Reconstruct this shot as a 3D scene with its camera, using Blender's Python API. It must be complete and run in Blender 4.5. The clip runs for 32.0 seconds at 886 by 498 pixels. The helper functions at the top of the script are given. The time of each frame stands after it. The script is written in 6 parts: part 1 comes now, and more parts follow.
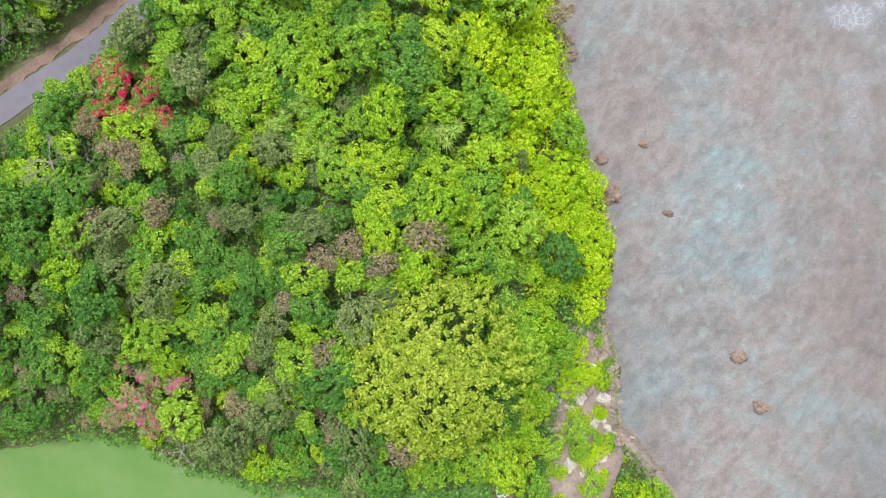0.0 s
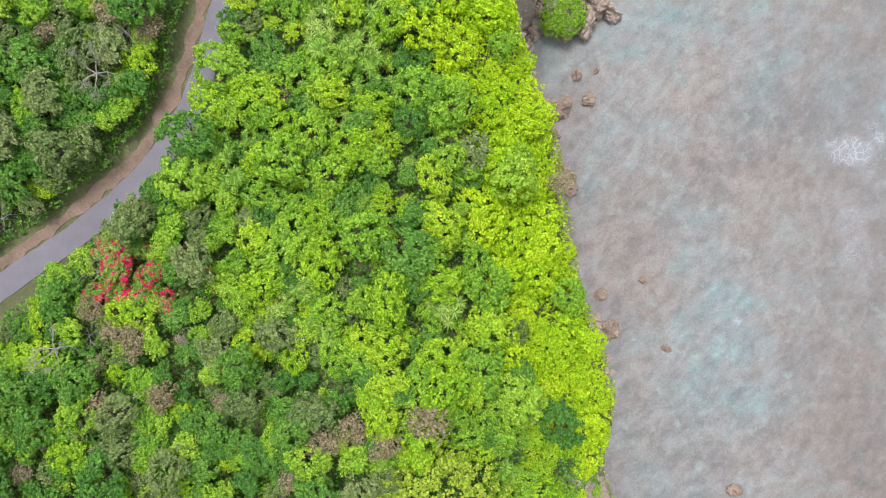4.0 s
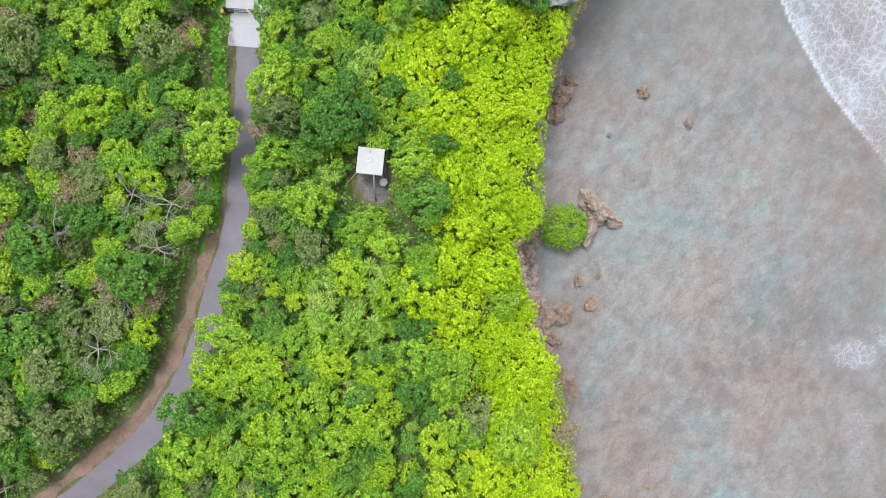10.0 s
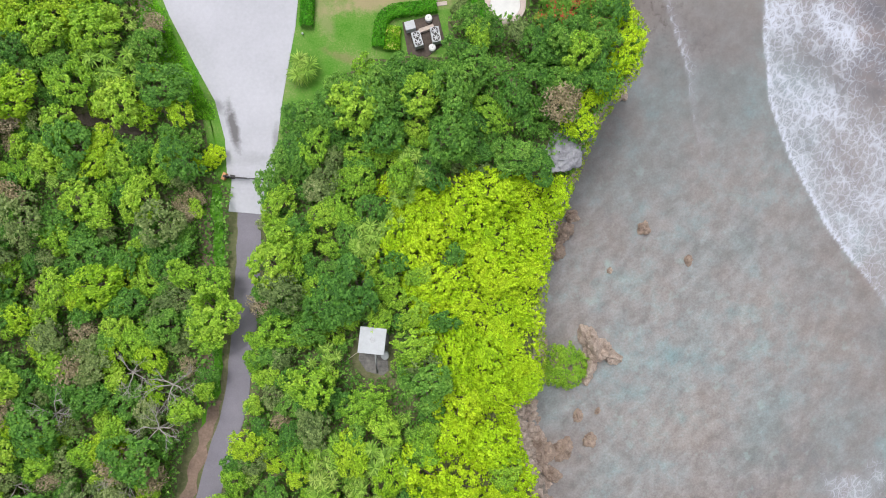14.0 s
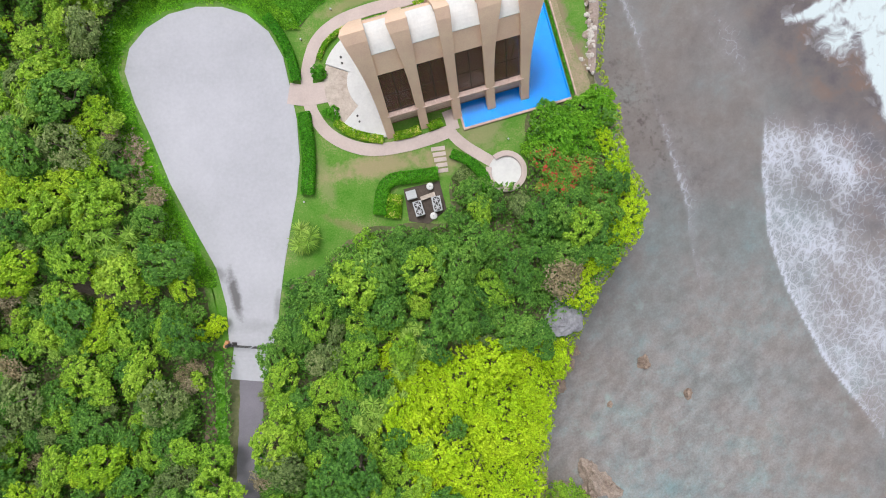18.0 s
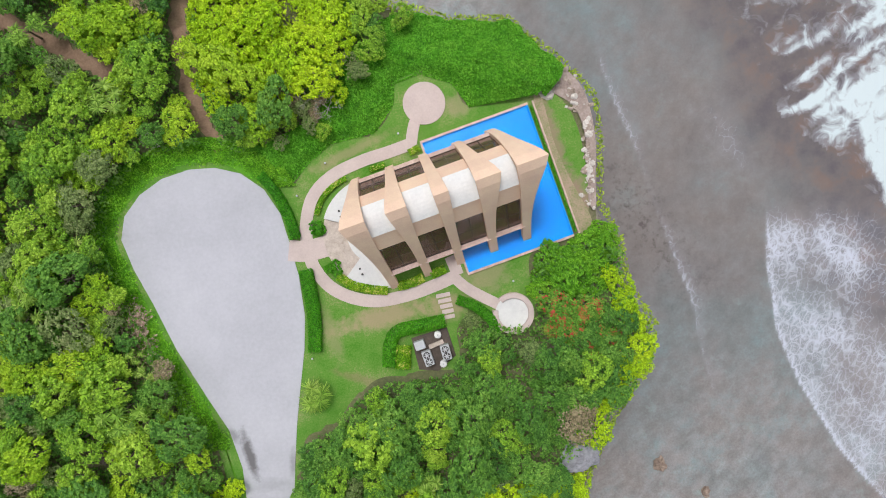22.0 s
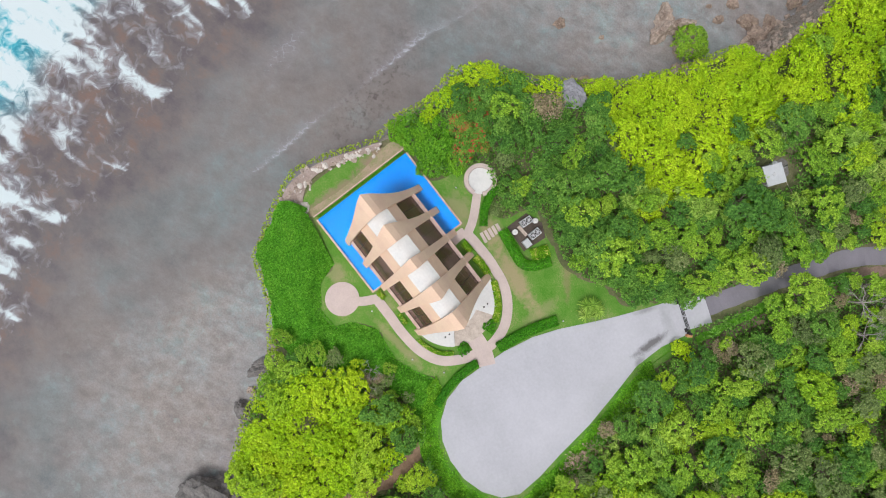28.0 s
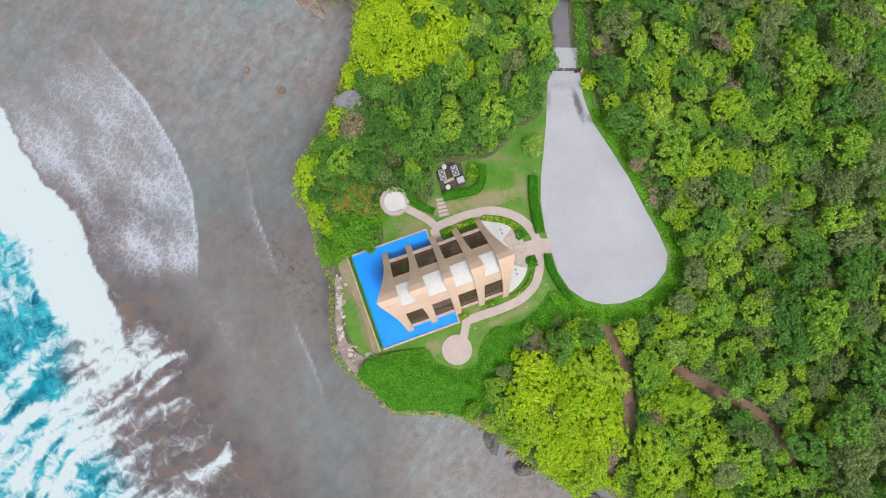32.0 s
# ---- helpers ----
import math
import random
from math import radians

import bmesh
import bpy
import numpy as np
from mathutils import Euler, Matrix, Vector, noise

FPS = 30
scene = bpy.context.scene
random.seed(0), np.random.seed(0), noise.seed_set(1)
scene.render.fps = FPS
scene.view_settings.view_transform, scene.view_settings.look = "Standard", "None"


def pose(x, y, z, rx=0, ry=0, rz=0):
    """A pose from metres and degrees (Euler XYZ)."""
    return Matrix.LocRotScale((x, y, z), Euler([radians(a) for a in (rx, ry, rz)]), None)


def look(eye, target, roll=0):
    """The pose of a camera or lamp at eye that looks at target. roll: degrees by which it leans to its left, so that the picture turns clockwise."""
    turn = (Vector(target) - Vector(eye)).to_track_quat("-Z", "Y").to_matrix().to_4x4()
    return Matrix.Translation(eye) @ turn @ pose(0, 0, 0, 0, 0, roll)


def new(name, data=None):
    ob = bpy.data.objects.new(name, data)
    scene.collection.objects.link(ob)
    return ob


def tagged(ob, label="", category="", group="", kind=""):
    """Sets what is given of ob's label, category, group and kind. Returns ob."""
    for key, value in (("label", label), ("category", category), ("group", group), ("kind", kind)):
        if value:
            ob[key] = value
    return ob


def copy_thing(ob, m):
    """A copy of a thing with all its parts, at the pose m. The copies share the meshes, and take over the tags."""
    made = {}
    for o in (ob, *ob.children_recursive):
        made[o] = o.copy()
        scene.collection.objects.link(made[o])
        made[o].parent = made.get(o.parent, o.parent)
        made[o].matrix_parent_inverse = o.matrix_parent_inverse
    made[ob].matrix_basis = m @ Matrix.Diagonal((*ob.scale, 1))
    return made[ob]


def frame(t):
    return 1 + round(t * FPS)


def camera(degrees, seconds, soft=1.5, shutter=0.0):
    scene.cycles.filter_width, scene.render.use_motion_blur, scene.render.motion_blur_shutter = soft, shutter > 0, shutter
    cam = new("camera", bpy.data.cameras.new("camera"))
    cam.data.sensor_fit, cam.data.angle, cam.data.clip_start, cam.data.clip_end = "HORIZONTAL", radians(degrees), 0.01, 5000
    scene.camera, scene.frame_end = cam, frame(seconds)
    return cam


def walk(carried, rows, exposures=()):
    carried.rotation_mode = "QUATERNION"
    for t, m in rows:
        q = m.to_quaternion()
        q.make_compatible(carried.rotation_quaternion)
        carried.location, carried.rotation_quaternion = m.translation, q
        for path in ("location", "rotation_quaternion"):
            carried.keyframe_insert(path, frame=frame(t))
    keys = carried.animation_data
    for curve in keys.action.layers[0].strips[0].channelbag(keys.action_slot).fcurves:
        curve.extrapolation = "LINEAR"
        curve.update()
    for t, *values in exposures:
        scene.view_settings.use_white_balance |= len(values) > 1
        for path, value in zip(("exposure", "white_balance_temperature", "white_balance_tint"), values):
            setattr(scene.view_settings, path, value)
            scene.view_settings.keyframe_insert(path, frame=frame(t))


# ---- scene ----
cam = camera(74.5, 32.0, soft=1.0)
PATH = [
    (0, -0.56, -0.19, 71.66, 1.76, 0.31, -1.45),
    (0.5, -0.32, 3.13, 71.76, 1.23, 0.46, -1.41),
    (1, -0.22, 6.14, 71.86, 0.89, 0.51, -1.40),
    (1.5, -0.24, 8.88, 72.06, 0.82, 0.46, -1.48),
    (2, -0.23, 11.71, 72.17, 0.64, 0.41, -1.53),
    (2.5, -0.28, 14.53, 72.31, 0.51, 0.31, -1.52),
    (3, -0.32, 17.44, 72.37, 0.31, 0.24, -1.55),
    (3.5, -0.40, 20.33, 72.45, 0.10, 0.13, -1.49),
    (5.5, -0.67, 31.26, 72.66, -0.17, -0.22, -1.61),
    (6, -0.63, 33.88, 72.62, -0.19, -0.22, -1.60),
    (6.5, -0.55, 36.38, 72.56, -0.14, -0.20, -1.54),
    (7, -0.35, 38.82, 72.50, -0.05, -0.09, -1.58),
    (7.5, 0.01, 41.29, 72.53, 0.06, 0.11, -1.63),
    (8, 0.26, 43.64, 72.62, 0.24, 0.23, -1.66),
    (8.5, 0.36, 46.06, 72.54, 0.39, 0.32, -1.70),
    (9, 0.44, 48.51, 72.51, 0.47, 0.32, -1.72),
    (9.5, 0.37, 50.99, 72.45, 0.58, 0.25, -1.86),
    (10, 0.34, 53.69, 72.45, 0.50, 0.17, -1.94),
    (10.5, 0.37, 56.58, 72.47, 0.28, 0.13, -1.80),
    (11, 0.38, 59.45, 72.52, 0.09, 0.10, -1.76),
    (11.5, 0.46, 62.04, 72.57, 0.07, 0.10, -1.76),
    (12, 0.49, 64.69, 72.59, 0.03, 0.07, -1.77),
    (12.5, 0.46, 67.34, 72.57, -0.01, -0.02, -1.71),
    (13, 0.38, 70.12, 72.47, -0.15, -0.14, -1.79),
    (13.5, 0.32, 72.92, 72.48, -0.31, -0.22, -1.72),
    (14, 0.35, 75.56, 72.58, -0.34, -0.24, -1.69),
    (14.5, 0.48, 78.19, 72.66, -0.38, -0.22, -1.78),
    (16.5, 0.35, 88.59, 72.60, -0.40, -0.45, -1.83),
    (17, 0.28, 91.23, 72.62, -0.43, -0.53, -1.81),
    (17.5, 0.25, 93.97, 72.69, -0.57, -0.61, -1.86),
    (18, 0.35, 96.67, 72.62, -0.66, -0.59, -1.89),
    (18.5, 0.46, 99.42, 72.61, -0.79, -0.56, -1.87),
    (19, 0.56, 102.06, 72.54, -0.83, -0.53, -1.83),
    (19.5, 0.74, 104.74, 72.46, -1.04, -0.47, -1.85),
    (20, 1.12, 107.81, 72.36, -1.40, -0.23, -1.84),
    (20.5, 1.19, 110.85, 72.16, -1.76, -0.23, -1.84),
    (21, 1.12, 113.53, 71.85, -1.88, -0.28, -1.54),
    (21.5, 0.78, 115.15, 71.98, -1.71, -0.62, -1.86),
    (22, 0.53, 116.30, 71.69, -1.79, -0.89, -5.77),
    (22.5, 0.30, 116.90, 72.28, -1.26, -1.34, -14.97),
    (23, 0.25, 117.36, 73.06, -1.33, -1.68, -23.86),
    (23.5, 0.57, 117.61, 74.71, -1.50, -1.78, -32.70),
    (24, 0.75, 117.65, 76.51, -1.38, -1.92, -41.68),
    (24.5, 0.98, 117.93, 78.24, -1.31, -2.02, -50.61),
    (25, 1.07, 118.34, 79.91, -1.06, -2.34, -59.52),
    (25.5, 1.09, 118.74, 81.31, -0.81, -2.68, -68.21),
    (27.5, 1.70, 119.61, 88.27, 0.77, -3.04, -104.72),
    (28, 1.90, 120.04, 89.61, 1.26, -3.12, -113.61),
    (29, 1.95, 120.60, 92.95, 2.37, -2.84, -131.80),
    (30, 2.67, 120.63, 96.30, 2.95, -2.28, -149.86),
    (30.5, 3.09, 120.77, 97.47, 3.20, -2.07, -158.74),
    (31, 3.33, 121.14, 98.60, 3.58, -1.74, -167.48),
    (32, 3.38, 122.10, 101.56, 4.46, -0.56, -185.56),
]
EXPOSURE = [(0, 0.32), (9, 0.30), (13, 0.17), (17, 0.02), (20, -0.10), (25, -0.12), (31, -0.16), (32, -0.16)]
walk(cam, [(t, pose(*p)) for t, *p in PATH], EXPOSURE)

# ---------------- world and sun ----------------
world = bpy.data.worlds.new("overcast_sky")
scene.world = world
world.use_nodes = True
wn, wl = world.node_tree.nodes, world.node_tree.links
sky = wn.new("ShaderNodeTexSky")
sky.sky_type = "NISHITA"
sky.sun_disc = False
sky.sun_elevation = radians(69)
sky.sun_rotation = radians(-25)
sky.dust_density = 4.0
grey = wn.new("ShaderNodeHueSaturation")
grey.inputs["Saturation"].default_value = 0.25
wl.new(sky.outputs[0], grey.inputs["Color"])
wl.new(grey.outputs[0], wn["Background"].inputs["Color"])
wn["Background"].inputs["Strength"].default_value = 0.165

sun = new("sun", bpy.data.lights.new("sun", "SUN"))
sun.data.energy = 1.3
sun.data.angle = radians(16)
sun.data.color = (1.0, 0.975, 0.96)
sun.matrix_world = look((-20, 38, 100), (0, 0, 0))

# ---------------- materials ----------------
def mat(name, rough=0.8, metal=0.0, spec=0.3):
    m = bpy.data.materials.new(name)
    m.use_nodes = True
    b = m.node_tree.nodes["Principled BSDF"]
    b.inputs["Roughness"].default_value = rough
    b.inputs["Metallic"].default_value = metal
    b.inputs["Specular IOR Level"].default_value = spec
    return m, m.node_tree.nodes, m.node_tree.links, b


def noise_tex(n, l, scale, detail=5, rough=0.6, vec=None):
    t = n.new("ShaderNodeTexNoise")
    t.inputs["Scale"].default_value = scale
    t.inputs["Detail"].default_value = detail
    t.inputs["Roughness"].default_value = rough
    if vec is not None:
        l.new(vec, t.inputs["Vector"])
    return t.outputs["Fac"]


def ramp(n, l, fac, stops):
    r = n.new("ShaderNodeValToRGB")
    e = r.color_ramp.elements
    while len(e) < len(stops):
        e.new(0.5)
    for k, (p, c) in zip(e, stops):
        k.position, k.color = p, (*c, 1)
    l.new(fac, r.inputs[0])
    return r.outputs[0]


def maths(n, l, op, a, b=None, clamp=False):
    m = n.new("ShaderNodeMath")
    m.operation, m.use_clamp = op, clamp
    for i, v in enumerate((a, b)):
        if v is None:
            continue
        if isinstance(v, (int, float)):
            m.inputs[i].default_value = v
        else:
            l.new(v, m.inputs[i])
    return m.outputs[0]


def mixc(n, l, fac, a, b, how="MIX"):
    m = n.new("ShaderNodeMix")
    m.data_type, m.blend_type = "RGBA", how
    for i, v in ((0, fac), (6, a), (7, b)):
        if isinstance(v, (int, float)):
            m.inputs[i].default_value = v
        elif isinstance(v, tuple):
            m.inputs[i].default_value = (*v, 1)
        else:
            l.new(v, m.inputs[i])
    return m.outputs[2]


def coords(n, kind="Object"):
    return n.new("ShaderNodeTexCoord").outputs[kind]


def world_pos(n):
    return n.new("ShaderNodeNewGeometry").outputs["Position"]


def bump(n, l, b, height, strength=0.3, dist=0.05):
    k = n.new("ShaderNodeBump")
    k.inputs["Strength"].default_value = strength
    k.inputs["Distance"].default_value = dist
    l.new(height, k.inputs["Height"])
    l.new(k.outputs[0], b.inputs["Normal"])


def surface(name, dark, light, big=0.15, fine=4.0, rough=0.85, bumpy=0.3, spec=0.3, metal=0.0, lo=0.3, hi=0.7):
    """A plain weathered surface: two scales of noise between two colours, with relief."""
    m, n, l, b = mat(name, rough, metal, spec)
    p = world_pos(n)
    a, c = noise_tex(n, l, big, 4, 0.6, p), noise_tex(n, l, fine, 5, 0.65, p)
    f = maths(n, l, "ADD", maths(n, l, "MULTIPLY", a, 0.55), maths(n, l, "MULTIPLY", c, 0.45))
    l.new(ramp(n, l, f, [(lo, dark), (hi, light)]), b.inputs["Base Color"])
    if bumpy:
        bump(n, l, b, c, bumpy, 0.04)
    return m


def leafy(name, cols, rough=0.55, spec=0.25, speck=None):
    """Foliage: colour by plant, by leaf and by patches of a few metres."""
    m, n, l, b = mat(name, rough, 0.0, spec)
    geo = n.new("ShaderNodeNewGeometry")
    info = n.new("ShaderNodeObjectInfo")
    patch = noise_tex(n, l, 0.5, 4, 0.65, geo.outputs["Position"])
    f = maths(n, l, "ADD", maths(n, l, "MULTIPLY", info.outputs["Random"], 0.34),
              maths(n, l, "ADD", maths(n, l, "MULTIPLY", geo.outputs["Random Per Island"], 0.30),
                    maths(n, l, "MULTIPLY", maths(n, l, "SUBTRACT", patch, 0.28), 0.85)), True)
    k = len(cols) - 1
    c = ramp(n, l, f, [(0.08 + 0.84 * i / k, col) for i, col in enumerate(cols)])
    tone = ramp(n, l, geo.outputs["Random Per Island"], [(0.0, (0.57, 0.60, 0.62)), (0.5, (0.97, 0.97, 0.97)), (1.0, (1.30, 1.27, 1.32))])
    c = mixc(n, l, 1.0, c, tone, "MULTIPLY")
    if speck:
        spray = maths(n, l, "MULTIPLY", maths(n, l, "SUBTRACT", noise_tex(n, l, 1.0, 3, 0.6, geo.outputs["Position"]), 0.47), 8.0, True)
        hit = maths(n, l, "LESS_THAN", geo.outputs["Random Per Island"], maths(n, l, "MULTIPLY", spray, speck[1]))
        c = mixc(n, l, hit, c, speck[0])
    l.new(c, b.inputs["Base Color"])
    tr = n.new("ShaderNodeBsdfTranslucent")
    l.new(c, tr.inputs["Color"])
    mx = n.new("ShaderNodeMixShader")
    mx.inputs[0].default_value = 0.42
    l.new(b.outputs[0], mx.inputs[1])
    l.new(tr.outputs[0], mx.inputs[2])
    l.new(mx.outputs[0], n["Material Output"].inputs["Surface"])
    return m


M = {}
M["leaf_mid"] = leafy("leaf_mid", [(0.15, 0.34, 0.045), (0.26, 0.50, 0.045), (0.38, 0.61, 0.055), (0.52, 0.69, 0.09)])
M["leaf_bright"] = leafy("leaf_bright", [(0.32, 0.57, 0.02), (0.46, 0.70, 0.02), (0.57, 0.77, 0.025), (0.69, 0.82, 0.04)])
M["leaf_lime"] = leafy("leaf_lime", [(0.22, 0.45, 0.03), (0.34, 0.58, 0.03), (0.46, 0.67, 0.04), (0.58, 0.74, 0.06)])
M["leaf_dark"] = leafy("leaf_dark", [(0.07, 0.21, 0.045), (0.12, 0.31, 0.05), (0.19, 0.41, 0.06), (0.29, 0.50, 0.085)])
M["leaf_grey"] = leafy("leaf_grey", [(0.15, 0.22, 0.08), (0.21, 0.31, 0.10), (0.29, 0.39, 0.13), (0.40, 0.44, 0.21)])
M["leaf_olive"] = leafy("leaf_olive", [(0.22, 0.36, 0.03), (0.33, 0.49, 0.04), (0.43, 0.57, 0.055), (0.54, 0.64, 0.10)])
M["leaf_vine"] = leafy("leaf_vine", [(0.07, 0.31, 0.014), (0.11, 0.40, 0.018), (0.17, 0.48, 0.03), (0.30, 0.55, 0.06)])
M["leaf_rose"] = leafy("leaf_rose", [(0.22, 0.38, 0.08), (0.34, 0.44, 0.14), (0.46, 0.46, 0.22)], speck=((0.84, 0.24, 0.42), 0.85))
M["leaf_strap"] = leafy("leaf_strap", [(0.16, 0.36, 0.04), (0.29, 0.50, 0.065), (0.48, 0.60, 0.15)])
M["leaf_pink"] = leafy("leaf_pink", [(0.18, 0.38, 0.05), (0.28, 0.46, 0.08), (0.40, 0.50, 0.16)], speck=((0.86, 0.03, 0.17), 0.9))
M["leaf_flower"] = leafy("leaf_flower", [(0.12, 0.33, 0.03), (0.19, 0.42, 0.05), (0.32, 0.50, 0.08)], speck=((0.74, 0.11, 0.08), 0.40))
M["leaf_hedge"] = leafy("leaf_hedge", [(0.05, 0.27, 0.012), (0.08, 0.36, 0.014), (0.14, 0.44, 0.02)])
M["leaf_yellow"] = leafy("leaf_yellow", [(0.10, 0.34, 0.012), (0.19, 0.45, 0.015), (0.36, 0.55, 0.03)], speck=((0.78, 0.74, 0.20), 0.30))
M["leaf_dry"] = leafy("leaf_dry", [(0.30, 0.27, 0.14), (0.42, 0.35, 0.21), (0.50, 0.44, 0.30)])
M["leaf_wither"] = leafy("leaf_wither", [(0.46, 0.30, 0.22), (0.58, 0.42, 0.33), (0.68, 0.55, 0.44)])
M["leaf_weed"] = leafy("leaf_weed", [(0.13, 0.40, 0.02), (0.20, 0.52, 0.025), (0.30, 0.60, 0.035), (0.44, 0.66, 0.07)])
M["bark"] = surface("bark", (0.10, 0.075, 0.055), (0.26, 0.22, 0.18), 1.2, 12, 0.9, 0.5)
M["dead_wood"] = surface("dead_wood", (0.27, 0.245, 0.22), (0.46, 0.43, 0.40), 1.2, 12, 0.9, 0.5)
M["limestone"] = surface("limestone", (0.17, 0.125, 0.10), (0.60, 0.50, 0.43), 0.6, 3.5, 0.9, 0.8)
M["pale_rock"] = surface("pale_rock", (0.38, 0.33, 0.30), (0.78, 0.74, 0.69), 0.8, 4, 0.9, 0.7)
M["brown_rock"] = surface("brown_rock", (0.14, 0.10, 0.08), (0.45, 0.355, 0.29), 0.7, 3.0, 0.85, 0.8)
M["slate_rock"] = surface("slate_rock", (0.16, 0.16, 0.18), (0.42, 0.42, 0.46), 0.7, 3.0, 0.9, 0.8)
M["grey_rock"] = surface("grey_rock", (0.06, 0.058, 0.06), (0.27, 0.255, 0.245), 0.7, 3.0, 0.85, 0.8)
M["asphalt"] = surface("asphalt", (0.165, 0.155, 0.185), (0.25, 0.235, 0.275), 0.25, 7, 0.92, 0.25)
M["pink_paving"] = surface("pink_paving", (0.48, 0.39, 0.37), (0.62, 0.52, 0.49), 0.4, 5, 0.85, 0.2)
M["worn_paving"] = surface("worn_paving", (0.36, 0.29, 0.24), (0.70, 0.62, 0.56), 0.9, 3.0, 0.85, 0.3)
M["white_floor"] = surface("white_floor", (0.58, 0.58, 0.58), (0.74, 0.74, 0.73), 0.4, 3, 0.6, 0.05)
M["white_roof"] = surface("white_roof", (0.62, 0.62, 0.62), (0.78, 0.78, 0.77), 0.5, 3, 0.6, 0.06)
M["tan_stucco"] = surface("tan_stucco", (0.70, 0.47, 0.37), (0.86, 0.65, 0.48), 0.35, 6, 0.9, 0.2)
M["pink_stone"] = surface("pink_stone", (0.46, 0.30, 0.25), (0.76, 0.60, 0.54), 1.5, 6, 0.9, 0.3)
M["soil"] = surface("soil", (0.15, 0.09, 0.06), (0.36, 0.24, 0.17), 0.35, 4, 0.95, 0.5)
M["red_soil"] = surface("red_soil", (0.13, 0.095, 0.07), (0.35, 0.245, 0.20), 0.35, 4, 0.95, 0.5)
M["dark_soil"] = surface("dark_soil", (0.05, 0.04, 0.035), (0.15, 0.12, 0.10), 0.6, 5, 0.95, 0.5)
M["worn_lawn"] = surface("worn_lawn", (0.13, 0.22, 0.05), (0.40, 0.30, 0.22), 0.5, 5, 0.95, 0.5, lo=0.30, hi=0.58)
M["wood_floor"] = surface("wood_floor", (0.16, 0.075, 0.045), (0.34, 0.19, 0.12), 0.8, 5, 0.5, 0.1)
M["leaf_bank"] = leafy("leaf_bank", [(0.10, 0.32, 0.02), (0.16, 0.44, 0.025), (0.24, 0.53, 0.03), (0.34, 0.60, 0.05)])
M["lawn_pale"] = surface("lawn_pale", (0.09, 0.23, 0.045), (0.21, 0.31, 0.115), 0.12, 8, 0.95, 0.4)
M["pink_soil"] = surface("pink_soil", (0.19, 0.14, 0.12), (0.50, 0.41, 0.37), 0.5, 3, 0.95, 0.7)
M["verge"] = surface("verge", (0.05, 0.26, 0.008), (0.16, 0.36, 0.03), 0.35, 9, 0.95, 0.5)
M["white_paint"] = surface("white_paint", (0.42, 0.44, 0.46), (0.54, 0.56, 0.585), 0.8, 5, 0.5, 0.05)
M["black_metal"] = surface("black_metal", (0.025, 0.025, 0.028), (0.07, 0.065, 0.06), 1, 8, 0.5, 0.1)
M["grey_metal"] = surface("grey_metal", (0.35, 0.36, 0.38), (0.55, 0.56, 0.58), 1, 8, 0.45, 0.1)
M["orange_paint"] = surface("orange_paint", (0.52, 0.24, 0.10), (0.66, 0.36, 0.18), 1, 8, 0.6, 0.1)
M["blue_tile"] = surface("blue_tile", (0.001, 0.25, 0.72), (0.002, 0.33, 0.86), 0.25, 6, 0.5, 0.05, spec=0.1)
M["mullion"] = surface("mullion", (0.04, 0.032, 0.028), (0.09, 0.075, 0.06), 1, 8, 0.5, 0.05)

m, n, l, b = mat("tinted_glass", 0.06, 0.0, 0.5)
b.inputs["Base Color"].default_value = (0.17, 0.095, 0.07, 1)
b.inputs["Alpha"].default_value = 0.55
M["tinted_glass"] = m

m, n, l, b = mat("pool_water", 0.03, 0.0, 0.5)
b.inputs["Base Color"].default_value = (0.35, 0.86, 1.0, 1)
b.inputs["Transmission Weight"].default_value = 1.0
b.inputs["IOR"].default_value = 1.33
bump(n, l, b, noise_tex(n, l, 1.6, 3, 0.5, world_pos(n)), 0.05, 0.05)
M["pool_water"] = m


def ground_material():
    """Leaf litter and soil, bare limestone where the sheet is steep."""
    m, n, l, b = mat("forest_floor", 0.95, 0.0, 0.2)
    geo = n.new("ShaderNodeNewGeometry")
    p = geo.outputs["Position"]
    a, c = noise_tex(n, l, 0.12, 5, 0.6, p), noise_tex(n, l, 2.5, 6, 0.7, p)
    f = maths(n, l, "ADD", maths(n, l, "MULTIPLY", a, 0.5), maths(n, l, "MULTIPLY", c, 0.5))
    soil = ramp(n, l, f, [(0.3, (0.07, 0.09, 0.045)), (0.5, (0.14, 0.15, 0.07)), (0.72, (0.28, 0.23, 0.16))])
    rock = ramp(n, l, c, [(0.3, (0.20, 0.16, 0.13)), (0.7, (0.52, 0.46, 0.40))])
    sep = n.new("ShaderNodeSeparateXYZ")
    l.new(geo.outputs["True Normal"], sep.inputs[0])
    steep = maths(n, l, "MULTIPLY", maths(n, l, "SUBTRACT", 0.78, sep.outputs[2]), 6.0, True)
    l.new(mixc(n, l, steep, soil, rock), b.inputs["Base Color"])
    bump(n, l, b, c, 0.7, 0.15)
    return m


M["ground"] = ground_material()


def maths_shift(n, l, p):
    k = n.new("ShaderNodeMapping")
    k.inputs["Location"].default_value = (31, 12, 5)
    l.new(p, k.inputs["Vector"])
    return k.outputs[0]


